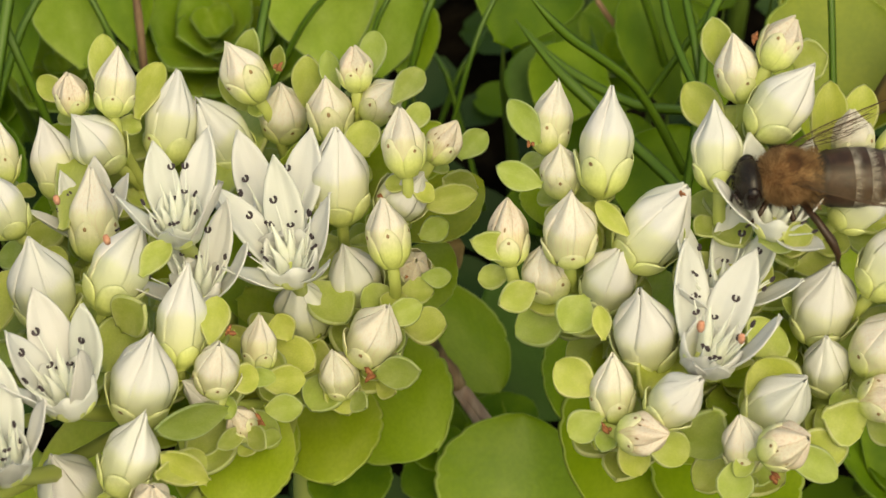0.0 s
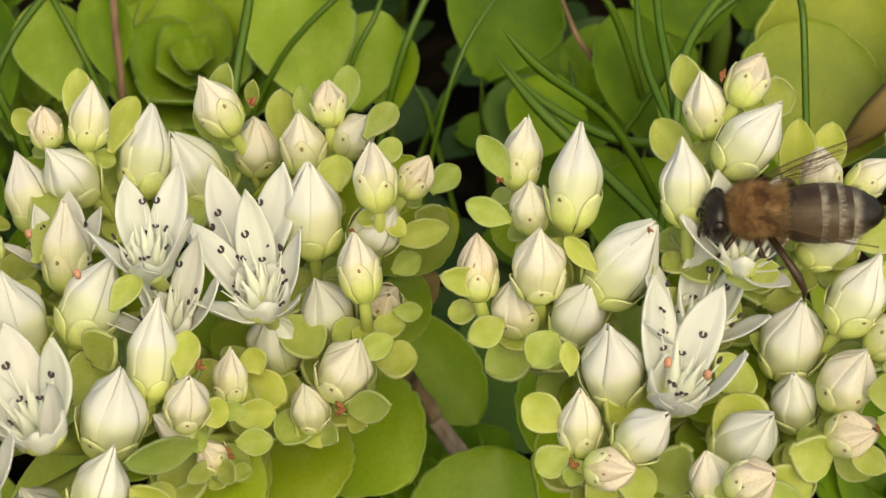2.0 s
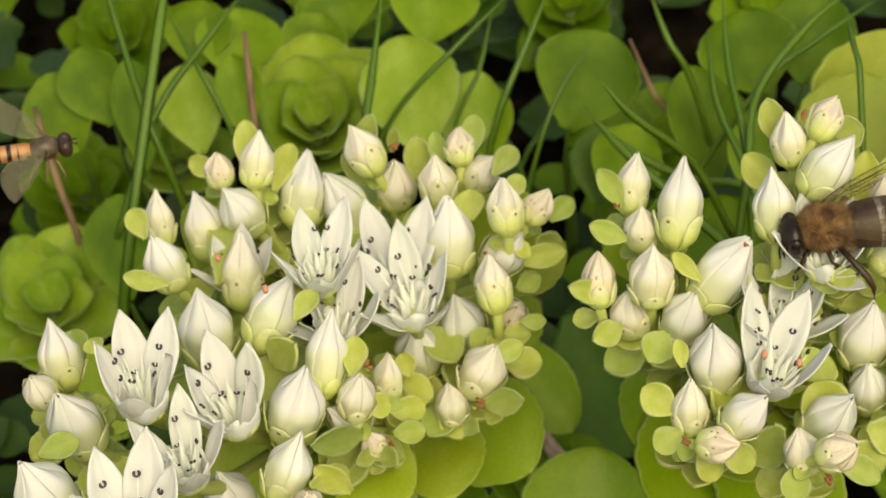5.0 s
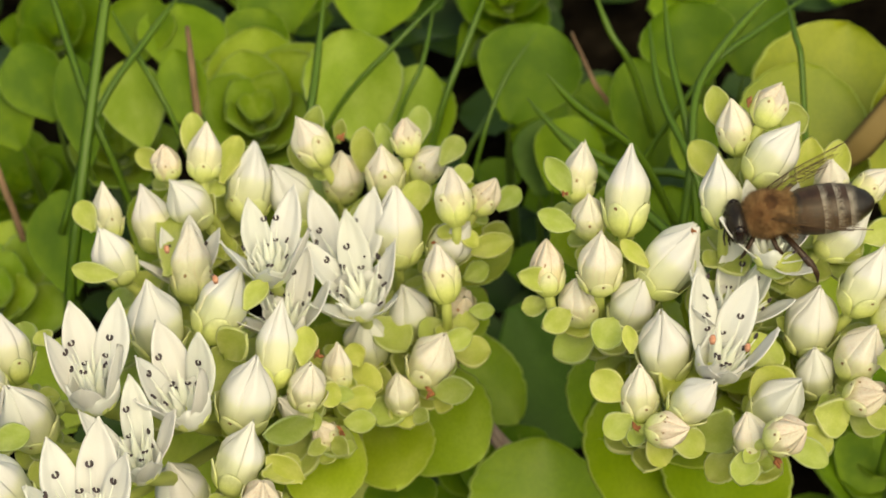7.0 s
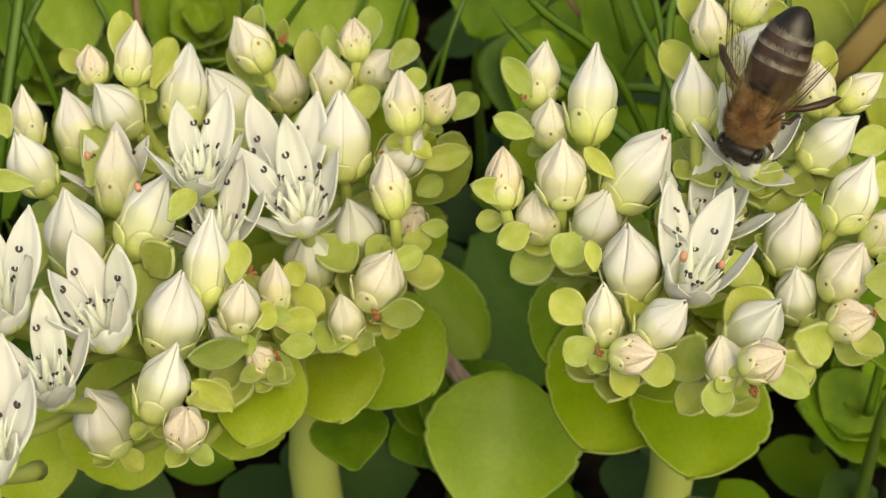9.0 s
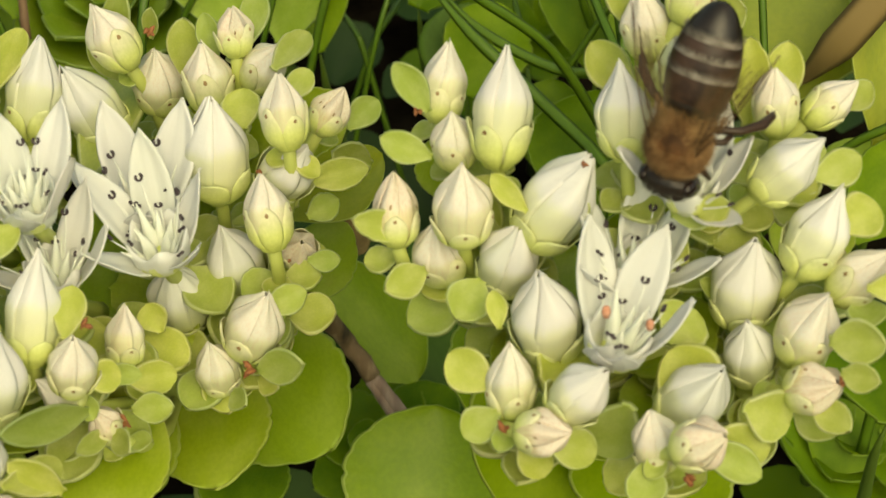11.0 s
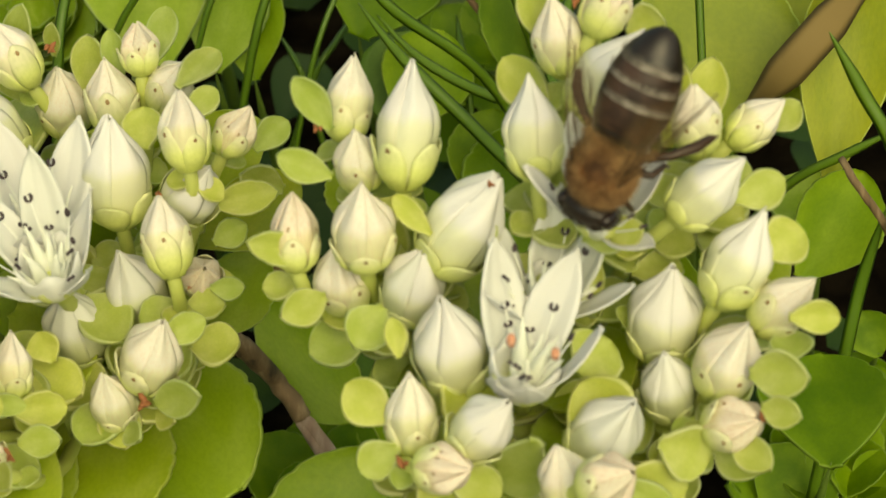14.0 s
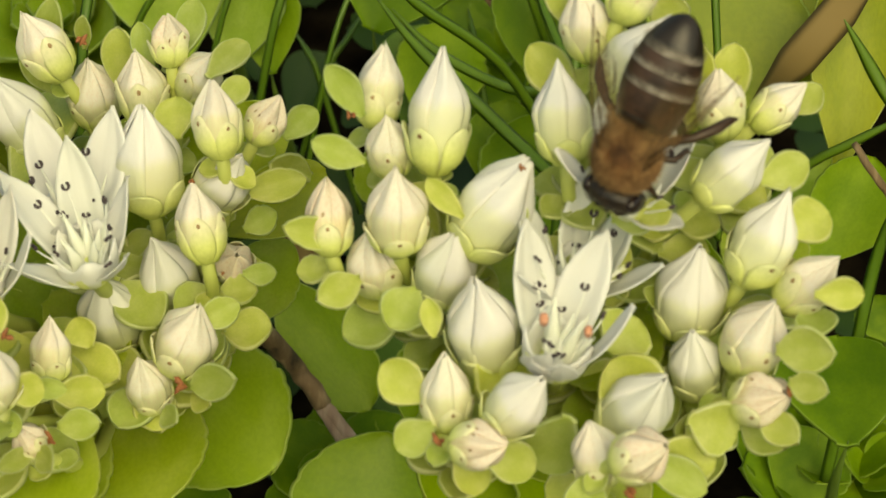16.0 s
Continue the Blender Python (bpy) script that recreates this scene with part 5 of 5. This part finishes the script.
def wing_material(tint, alpha):
    m, nodes, links, b = material("wing membrane", 0.25)
    b.inputs["Base Color"].default_value = (*tint, 1)
    b.inputs["Alpha"].default_value = alpha
    return m


WING = wing_material((0.42, 0.28, 0.13), 0.055)
VEIN = plain_material("wing vein", [(0.035, 0.016, 0.008), (0.08, 0.035, 0.015)], 4, 0.5)
FLY_WING = wing_material((0.34, 0.31, 0.20), 0.3)


def egg(rx, ry, rz, centre=(0, 0, 0), rings=14, sides=20, squash=0.0):
    """Ellipsoid along y; squash draws its rear to a point."""
    verts, faces = [], []
    for i in range(rings + 1):
        th = math.pi * i / rings
        for k in range(sides):
            a = 2 * math.pi * k / sides
            y = math.cos(th)
            w = math.sin(th) * (1 - squash * max(0.0, -y))
            verts.append((centre[0] + rx * w * math.cos(a), centre[1] + ry * y, centre[2] + rz * w * math.sin(a)))
    for i in range(rings):
        for k in range(sides):
            j = (k + 1) % sides
            faces.append((i * sides + k, (i + 1) * sides + k, (i + 1) * sides + j, i * sides + j))
    return verts, faces


def fur(rx, ry, rz, centre, count, length, seed, keep=lambda p: True, back=0.4, thick=0.035):
    """Thin tapered hairs standing on an ellipsoid."""
    rnd = random.Random(seed)
    verts, faces = [], []
    while count:
        n = Vector((rnd.gauss(0, 1), rnd.gauss(0, 1), rnd.gauss(0, 1))).normalized()
        if not keep(n):
            count -= 1
            continue
        p = Vector((centre[0] + rx * n.x, centre[1] + ry * n.y, centre[2] + rz * n.z))
        d = (Vector((n.x / rx, n.y / ry, n.z / rz)).normalized() + Vector((rnd.uniform(-0.4, 0.4), rnd.uniform(-0.4, 0.4) - back, rnd.uniform(-0.4, 0.4)))).normalized()
        s = d.cross(Vector((0.3, 0.5, 0.8))).normalized() * thick
        o = d.cross(s)
        k = len(verts)
        verts += [p + s, p - s * 0.5 + o * 0.87, p - s * 0.5 - o * 0.87, p + d * length * rnd.uniform(0.6, 1.2)]
        faces += [(k, k + 1, k + 3), (k + 1, k + 2, k + 3), (k + 2, k, k + 3)]
        count -= 1
    return verts, faces


def mm_mesh(name, pieces, mats):
    v, f, sl = joined(pieces)
    return mesh_from(name, [Vector(p) / 1000 for p in v], f, mats, sl)


def leg_mesh(name, joints, radii, mats, hairs=0):
    v, f = tube([Vector(j) for j in joints], radii, 8)
    pieces = [(v, f, 0)]
    rnd = random.Random(len(joints) + int(abs(joints[-1][0]) * 100))
    for _ in range(hairs):
        i = rnd.randrange(len(joints) - 1)
        p = Vector(joints[i]).lerp(Vector(joints[i + 1]), rnd.random())
        d = Vector((rnd.uniform(-1, 1), rnd.uniform(-1, 1), rnd.uniform(-1, 1))).normalized()
        s = d.cross(Vector((0.2, 0.9, 0.4))).normalized() * 0.02
        pieces.append(([p + s, p - s, p + d * (radii[i] + 0.16)], [(0, 1, 2)], 0))
    return mm_mesh(name, pieces, mats)


def wing_mesh(name, length, width, membrane, vein):
    """Wing along -y from its root, its leading edge towards +x, with raised veins."""
    def outline(u, v):
        lead = 0.16 * width * math.sin(math.pi * u)
        back = -width * (math.sin(math.pi * (0.06 + 0.9 * u ** 1.15)) ** 0.7)
        x = lead * (1 - v) + back * v
        return (x, -length * u, 0.10 * math.sin(u * 5 + v * 3) + 0.05 * math.sin(v * 9)), (0, 0, 1)

    v, f = sheet(18, 6, outline)
    pieces = []
    for a, b, c, d in ((0, 0, 1, 0.02), (0, 0.1, 0.92, 0.12), (0.05, 0.3, 0.8, 0.45), (0.1, 0.5, 0.7, 0.75), (0.45, 0.08, 0.5, 0.4), (0.68, 0.1, 0.6, 0.5), (0.3, 0.35, 0.36, 0.62), (0.02, 0.2, 0.86, 0.26), (0.55, 0.3, 0.82, 0.62), (0.4, 0.45, 0.66, 0.86)):
        pts = []
        for s in range(7):
            t = s / 6
            p, _ = outline(a + (c - a) * t, b + (d - b) * t + 0.04 * math.sin(math.pi * t))
            pts.append((p[0], p[1], p[2] + 0.01))
        tv, tf = tube(pts, [0.042 if b < 0.05 else 0.02] * 7, 5)
        pieces.append((tv, tf, 0))
    return mm_mesh(name, [(v, f, 0)], [membrane]), mm_mesh("vein_network", pieces, [vein])


def wing(name, meshes, parent, matrix, label=""):
    """Thin membrane with its network of raised veins."""
    ob = link_part(name, meshes[0], parent, matrix, label)
    link_part("vein_network", meshes[1], ob, None, "fine dark network of veins", "stuff")
    return ob


def honey_bee():
    ob = new("honey_bee")
    ob.scale = (1.0, 0.92, 0.97)
    tagged(ob, "brown furry honey bee with grey-banded abdomen feeding on a flower", "bee")
    # thorax
    th = (0, 1.2, 0.15)
    link_part("thorax", mm_mesh("thorax", [(*egg(1.7, 1.95, 1.62, th), 0), (*fur(1.7, 1.95, 1.62, th, 9000, 0.42, 3, thick=0.014), 1), (*fur(1.7, 1.95, 1.62, th, 8000, 0.58, 4, lambda n: n.z < 0.9 or n.y > 0.1, thick=0.014), 2), (*fur(1.5, 0.9, 1.3, (0, -0.5, 0.0), 2600, 0.6, 14, thick=0.014), 2)], [FUR, FUR, FUR_PALE]), ob, None, "round thorax with dense golden brown fur")
    # head
    hc = (0, 3.7, -0.4)
    head = link_part("head", mm_mesh("head", [(*egg(1.72, 1.0, 1.5, hc), 0), (*fur(1.7, 1.0, 1.48, hc, 1800, 0.36, 5, lambda n: abs(n.x) < 0.75, -0.3, thick=0.018), 1)], [CHITIN, FUR_DARK]), ob, None, "dark head with large eyes")
    for s in (-1, 1):
        link_part("eye", mm_mesh("eye", [(*egg(0.5, 0.66, 1.12, (s * 1.34, 3.72, -0.35)), 0)], [EYE]), head)
        link_part("antenna", leg_mesh("antenna", [(s * 0.4, 4.5, -0.4), (s * 0.6, 4.9, -0.4), (s * 0.75, 5.0, -1.2), (s * 0.8, 4.9, -2.1)], [0.10, 0.09, 0.11, 0.09], [CHITIN]), head)
    link_part("mandible", mm_mesh("mandible", [(*egg(0.5, 0.4, 0.6, (0, 4.1, -1.8)), 0), (*tube([(0, 4.2, -2.0), (0, 4.4, -2.7), (0, 4.3, -3.4)], [0.16, 0.12, 0.06], 8), 0)], [BROWN]), head)
    # abdomen: overlapping plates, each with a pale hair band at its front
    abdomen = link_part("abdomen", mm_mesh("abdomen", [(*tube([(0, 0.2, 0.0), (0, -0.3, -0.1), (0, -0.5, -0.25), (0, -0.9, -0.35), (0, -1.6, -0.35), (0, -4.2, -0.35), (0, -6.4, -0.35), (0, -7.7, -0.35), (0, -8.1, -0.35)], [1.0, 1.1, 1.45, 1.65, 1.75, 1.8, 1.25, 0.55, 0.1], 24), 0), (*fur(1.95, 0.9, 1.75, (0, -0.95, -0.3), 1200, 0.5, 9, lambda n: n.y > -0.2, thick=0.016), 1)], [CHITIN, FUR_PALE]), ob, None, "dark shiny abdomen with pale grey bands")

    def plate(y0, y1, fat0, fat1, mats, band):
        def radius(y):
            u = (y + 4.2) / 3.9
            return max(0.02, 1 - abs(u) ** (4.0 if u > 0 else 2.2)) ** 0.5 * (1 - 0.22 * max(0.0, -u))
        n = 7
        sides = 28
        verts, faces = [], []
        for i in range(n):
            t = i / (n - 1)
            y = y0 + (y1 - y0) * t
            w = radius(y) * (fat0 + (fat1 - fat0) * t)
            for k in range(sides):
                a = 2 * math.pi * k / sides
                verts.append((1.96 * w * math.cos(a), y, -0.35 + 1.8 * w * math.sin(a)))
        for i in range(n - 1):
            for k in range(sides):
                faces.append((i * sides + k, (i + 1) * sides + k, (i + 1) * sides + (k + 1) % sides, i * sides + (k + 1) % sides))
        cut = round((n - 1) * band) * sides
        pieces = [(verts, faces[cut:], 0), (verts, faces[:cut], 1)] if cut else [(verts, faces, 0)]
        if cut:
            rnd = random.Random(int(-y0 * 10))
            hv, hf = [], []
            for _ in range(1100):
                a, y = rnd.uniform(0, 6.283), y0 + (y1 - y0) * band * rnd.random()
                w = radius(y) * fat0
                p = Vector((1.96 * w * math.cos(a), y, -0.35 + 1.8 * w * math.sin(a)))
                d = Vector((math.cos(a) * 0.35, -1, math.sin(a) * 0.35)).normalized()
                s = d.cross(Vector((math.cos(a), 0, math.sin(a)))).normalized() * 0.018
                k = len(hv)
                hv += [p + s, p - s, p + d * 0.55 * rnd.uniform(0.3, 1.4)]
                hf.append((k, k + 1, k + 2))
            pieces.append((hv, hf, 1))
        link_part("plate", mm_mesh("plate", pieces, mats), abdomen)

    plate(-0.5, -2.0, 1.02, 1.07, [BROWN, BAND], 0.0)
    plate(-1.9, -3.4, 1.02, 1.06, [BROWN, BAND], 0.0)
    plate(-3.3, -4.6, 1.02, 1.06, [BROWN, BAND], 0.17)
    plate(-4.5, -5.7, 1.02, 1.07, [BROWN, BAND], 0.17)
    plate(-5.6, -6.8, 1.02, 1.09, [CHITIN, BAND], 0.3)
    plate(-6.7, -8.0, 1.03, 1.10, [CHITIN, BAND], 0.0)
    # wings folded back over the abdomen
    for s in (-1, 1):
        root = Matrix.Translation((s * 0.0014, 0.0012, 0.0013))
        fore = wing_mesh("forewing", 8.6, 2.2, WING, VEIN)
        hind = wing_mesh("hindwing", 6.2, 1.7, WING, VEIN)
        flip = Matrix.Diagonal((s, 1, 1, 1))
        wing("forewing", fore, ob, root @ Matrix.Rotation(s * radians(21), 4, "Z") @ Matrix.Rotation(radians(-6), 4, "X") @ Matrix.Rotation(s * radians(26), 4, "Y") @ flip, "clear brownish forewing with dark veins")
        wing("hindwing", hind, ob, Matrix.Translation((s * 0.0014, 0.0004, 0.0011)) @ Matrix.Rotation(s * radians(23), 4, "Z") @ Matrix.Rotation(radians(-4), 4, "X") @ Matrix.Rotation(s * radians(28), 4, "Y") @ flip)
    # legs
    for s in (-1, 1):
        link_part("front_leg", leg_mesh("front leg", [(s * 0.9, 2.4, -1.2), (s * 1.5, 3.0, -1.8), (s * 1.7, 3.5, -2.6), (s * 1.6, 3.8, -3.2)], [0.22, 0.2, 0.14, 0.07], [LEG], hairs=50), ob)
        link_part("middle_leg", leg_mesh("middle leg", [(s * 1.0, 1.0, -1.3), (s * 2.1, 0.7, -1.8), (s * 2.3, 0.1, -2.7), (s * 2.4, 0.4, -3.5)], [0.24, 0.22, 0.17, 0.07], [LEG], hairs=60), ob)
    return ob


bee = honey_bee()
HIND = {}
for s, name in ((-1, "hind_leg"), (1, "hind_leg")):
    HIND[s] = link_part(name, leg_mesh("hind leg", [(0, 0, 0), (s * 1.7, -1.0, -0.2), (s * 2.8, -1.9, -0.9), (s * 3.3, -2.4, -1.8), (s * 3.6, -2.4, -2.6)], [0.26, 0.27, 0.34, 0.24, 0.07], [LEG], hairs=110), bee, Matrix.Translation((s * 0.0010, 0.0001, -0.0012)))


def hoverfly():
    ob = new("hoverfly")
    ob.scale = (0.9, 0.9, 0.9)
    tagged(ob, "slender hoverfly with orange and black striped abdomen", "hoverfly")
    th = (0, 1.0, 0)
    link_part("thorax", mm_mesh("thorax", [(*egg(1.1, 1.5, 1.1, th), 0), (*fur(1.08, 1.48, 1.08, th, 500, 0.22, 8, thick=0.015), 1)], [BRONZE, FUR_PALE]), ob, None, "shiny bronze thorax")
    head = link_part("head", mm_mesh("head", [(*egg(0.95, 0.62, 0.95, (0, 2.75, -0.1)), 0)], [BRONZE]), ob)
    for s in (-1, 1):
        link_part("eye", mm_mesh("eye", [(*egg(0.66, 0.66, 0.92, (s * 0.5, 2.85, 0.0)), 0)], [FLY_EYE]), head, None, "large dark red eye")
        link_part("antenna", leg_mesh("antenna", [(s * 0.15, 3.3, 0.25), (s * 0.25, 3.7, 0.35), (s * 0.3, 4.0, 0.25)], [0.07, 0.1, 0.05], [CHITIN]), head)
        wing("wing", wing_mesh("wing", 6.2, 2.6, FLY_WING, BROWN), ob, Matrix.Translation((s * 0.0009, 0.0011, 0.0006)) @ Matrix.Rotation(s * radians(58), 4, "Z") @ Matrix.Rotation(s * radians(6), 4, "Y") @ Matrix.Diagonal((s, 1, 1, 1)), "clear wing held out from the body")
        for k, (y0, y1) in enumerate(((1.7, 2.4), (1.1, 0.8), (0.5, -0.8))):
            link_part("leg", leg_mesh("fly leg", [(s * 0.6, y0, -0.7), (s * 1.5, (y0 + y1) / 2, -0.7), (s * 1.8, y1, -1.9), (s * 2.0, y1 - 0.1, -2.7)], [0.12, 0.11, 0.08, 0.04], [STRAW]), ob)
    # abdomen in seven striped rings
    abdomen = link_part("abdomen", mm_mesh("abdomen", [(*tube([(0, 0.1, 0), (0, -0.6, 0), (0, -3, -0.05), (0, -5, -0.1), (0, -6.4, -0.1)], [0.45, 0.75, 0.82, 0.66, 0.12], 16), 0)], [ORANGE]), ob, None, "orange abdomen with black cross stripes")
    for y, w in ((-0.35, 0.36), (-1.3, 0.18), (-2.0, 0.40), (-3.0, 0.16), (-3.7, 0.40), (-5.0, 0.35)):
        r = float(np.interp(-y, [0, 0.6, 3, 5, 6.4], [0.46, 0.75, 0.82, 0.66, 0.12]))
        r2 = float(np.interp(-y + w, [0, 0.6, 3, 5, 6.4], [0.46, 0.75, 0.82, 0.66, 0.12]))
        link_part("stripe", mm_mesh("stripe", [(*tube([(0, y, -0.05), (0, y - w / 2, -0.05), (0, y - w, -0.05)], [r + 0.02, (r + r2) / 2 + 0.035, r2 + 0.02], 16), 0)], [CHITIN]), abdomen)
    return ob


fly = hoverfly()


def body_pose(at_head, at_tail, up, share, length):
    """Pose of an insect whose head and tail lie at the given places (mm); up: the way its back faces. share: how far its origin lies behind the head, of its length."""
    h, t = Vector(at_head), Vector(at_tail)
    y = (h - t).normalized()
    x = y.cross(Vector(up)).normalized()
    o = (h - y * share * length) / 1000
    return Matrix.Translation(o) @ Matrix((x, y, x.cross(y))).transposed().to_4x4()


def motions():
    walk(bee, [(t, body_pose(h, k, up, 0.36, 12.1)) for t, h, k, up in [
        (0, (23.3, -13.3, 75.4), (35.4, -11.7, 75.0), (0.0, -0.2, 1.0)),
        (0.5, (23.2, -13.2, 75.5), (35.5, -12.8, 75.4), (0.0, -0.2, 1.0)),
        (1, (23.3, -12.9, 75.8), (35.5, -12.6, 75.6), (0.0, -0.2, 1.0)),
        (1.5, (23.2, -13.1, 75.6), (35.4, -12.1, 75.4), (0.0, -0.2, 1.0)),
        (2, (23.3, -13.1, 75.6), (35.5, -12.5, 75.7), (0.0, -0.2, 1.0)),
        (2.5, (23.1, -13.0, 75.7), (35.3, -11.4, 75.3), (0.0, -0.2, 1.0)),
        (3, (22.8, -12.9, 75.8), (35.0, -11.3, 75.7), (0.0, -0.2, 1.0)),
        (3.2, (22.8, -12.9, 75.8), (34.9, -10.9, 75.5), (0.0, -0.2, 1.0)),
        (5.3, (22.5, -13.6, 75.2), (34.8, -12.0, 76.5), (0.0, -0.2, 1.0)),
        (5.5, (22.6, -13.7, 75.2), (34.7, -12.2, 76.5), (0.0, -0.2, 1.0)),
        (6, (22.5, -13.5, 75.3), (34.6, -12.2, 76.6), (0.0, -0.2, 1.0)),
        (6.5, (22.3, -13.4, 75.3), (34.4, -12.3, 76.6), (0.0, -0.2, 1.0)),
        (7, (22.3, -13.5, 75.3), (34.4, -12.3, 76.6), (0.0, -0.2, 1.0)),
        (7.5, (23.0, -14.8, 75.5), (32.3, -15.5, 80.2), (-0.1, -0.5, 0.9)),
        (8, (22.9, -15.7, 74.8), (31.2, -14.5, 81.3), (-0.3, -0.6, 0.7)),
        (8.2, (23.8, -15.8, 74.8), (30.9, -13.7, 82.3), (-0.3, -0.6, 0.7)),
        (10.3, (24.3, -16.2, 74.4), (26.6, -11.8, 84.5), (-0.3, -0.7, 0.6)),
        (10.5, (24.4, -16.2, 74.4), (26.9, -11.9, 84.5), (-0.3, -0.7, 0.6)),
        (11, (24.4, -16.2, 74.4), (27.3, -11.7, 84.4), (-0.3, -0.7, 0.6)),
        (11.5, (24.5, -16.5, 74.2), (27.1, -13.2, 84.4), (-0.3, -0.7, 0.6)),
        (12, (24.6, -16.5, 74.2), (27.3, -12.9, 84.3), (-0.3, -0.7, 0.6)),
        (12.5, (24.7, -16.5, 74.2), (27.8, -12.1, 84.2), (-0.3, -0.7, 0.6)),
        (13, (24.7, -16.5, 74.2), (26.3, -11.0, 84.3), (-0.1, -0.7, 0.7)),
        (13.5, (25.1, -16.6, 74.1), (26.2, -11.8, 84.5), (-0.1, -0.7, 0.7)),
        (14, (24.9, -16.5, 74.2), (29.0, -12.8, 84.1), (-0.3, -0.7, 0.6)),
        (14.5, (24.7, -16.4, 74.3), (28.9, -12.9, 84.1), (-0.3, -0.7, 0.6)),
        (15, (24.8, -16.4, 74.3), (29.1, -13.3, 84.0), (-0.3, -0.7, 0.6)),
        (15.5, (24.2, -16.5, 74.2), (29.0, -12.6, 83.7), (-0.3, -0.7, 0.6)),
        (16, (24.6, -16.7, 74.1), (28.6, -12.8, 83.9), (-0.3, -0.7, 0.6)),
    ]])
    walk(fly, [(t, body_pose(h, k, up, 0.33, 8.8)) for t, h, k, up in [
        (0, (-150.0, 40.0, 120.0), (-159.0, 41.0, 119.0), (0.0, -0.3, 0.95)),
        (2.3, (-110.0, 20.0, 95.0), (-119.0, 21.0, 94.0), (0.0, -0.3, 0.95)),
        (2.55, (-52.0, -2.0, 76.0), (-60.6, -4.6, 77.0), (0.0, -0.2, 1.0)),
        (2.7, (-29.1, -4.9, 70.0), (-37.7, -7.5, 71.0), (0.0, -0.2, 1.0)),
        (2.83, (-48.0, -4.0, 74.0), (-56.6, -6.6, 75.0), (0.0, -0.2, 1.0)),
        (3, (-33.7, -8.9, 72.4), (-42.3, -11.9, 73.8), (0.0, -0.2, 1.0)),
        (3.3, (-75.0, 0.0, 82.0), (-84.0, 1.0, 81.0), (0.0, -0.3, 0.95)),
        (4.6, (-60.0, -4.0, 84.0), (-69.0, -3.0, 83.0), (0.0, -0.3, 0.95)),
        (5.3, (-21.5, -4.0, 71.2), (-29.4, -8.1, 72.2), (0.0, -0.2, 1.0)),
        (5.5, (-21.1, -4.5, 71.0), (-29.5, -8.0, 72.2), (0.0, -0.2, 1.0)),
        (5.72, (-21.1, -4.5, 71.0), (-29.5, -8.0, 72.2), (0.0, -0.2, 1.0)),
        (5.95, (-75.0, 15.0, 105.0), (-84.0, 13.0, 103.0), (0.0, -0.3, 0.95)),
        (6.5, (-150.0, 40.0, 150.0), (-159.0, 41.0, 149.0), (0.0, -0.3, 0.95)),
        (16, (-150.0, 40.0, 150.0), (-159.0, 41.0, 149.0), (0.0, -0.3, 0.95)),
    ]])

    root = {s: Matrix.Translation((s * 0.0010, 0.0001, -0.0012)) for s in HIND}
    walk(HIND[-1], [(t, root[-1] @ pose(0, 0, 0, rx, ry, rz)) for t, rx, ry, rz in [
        (0, 0, 0, 0), (7.0, 0, 0, 0), (8.2, 0, 0, 5), (10.3, 0, -30, -25), (11.5, 0, -32, -28), (13.0, 0, -30, -25), (13.8, 0, -25, -15), (14.1, 0, -10, 5), (16, 0, -10, 5)]])
    walk(HIND[1], [(t, root[1] @ pose(0, 0, 0, rx, ry, rz)) for t, rx, ry, rz in [
        (0, 0, 0, 0), (7.1, 0, 0, 0), (7.5, 0, -60, 35), (7.7, 0, -50, 20), (8.0, 0, -55, 15), (8.2, 0, -40, 10), (10.3, 0, 0, 0), (16, 0, 0, 0)]])

motions()
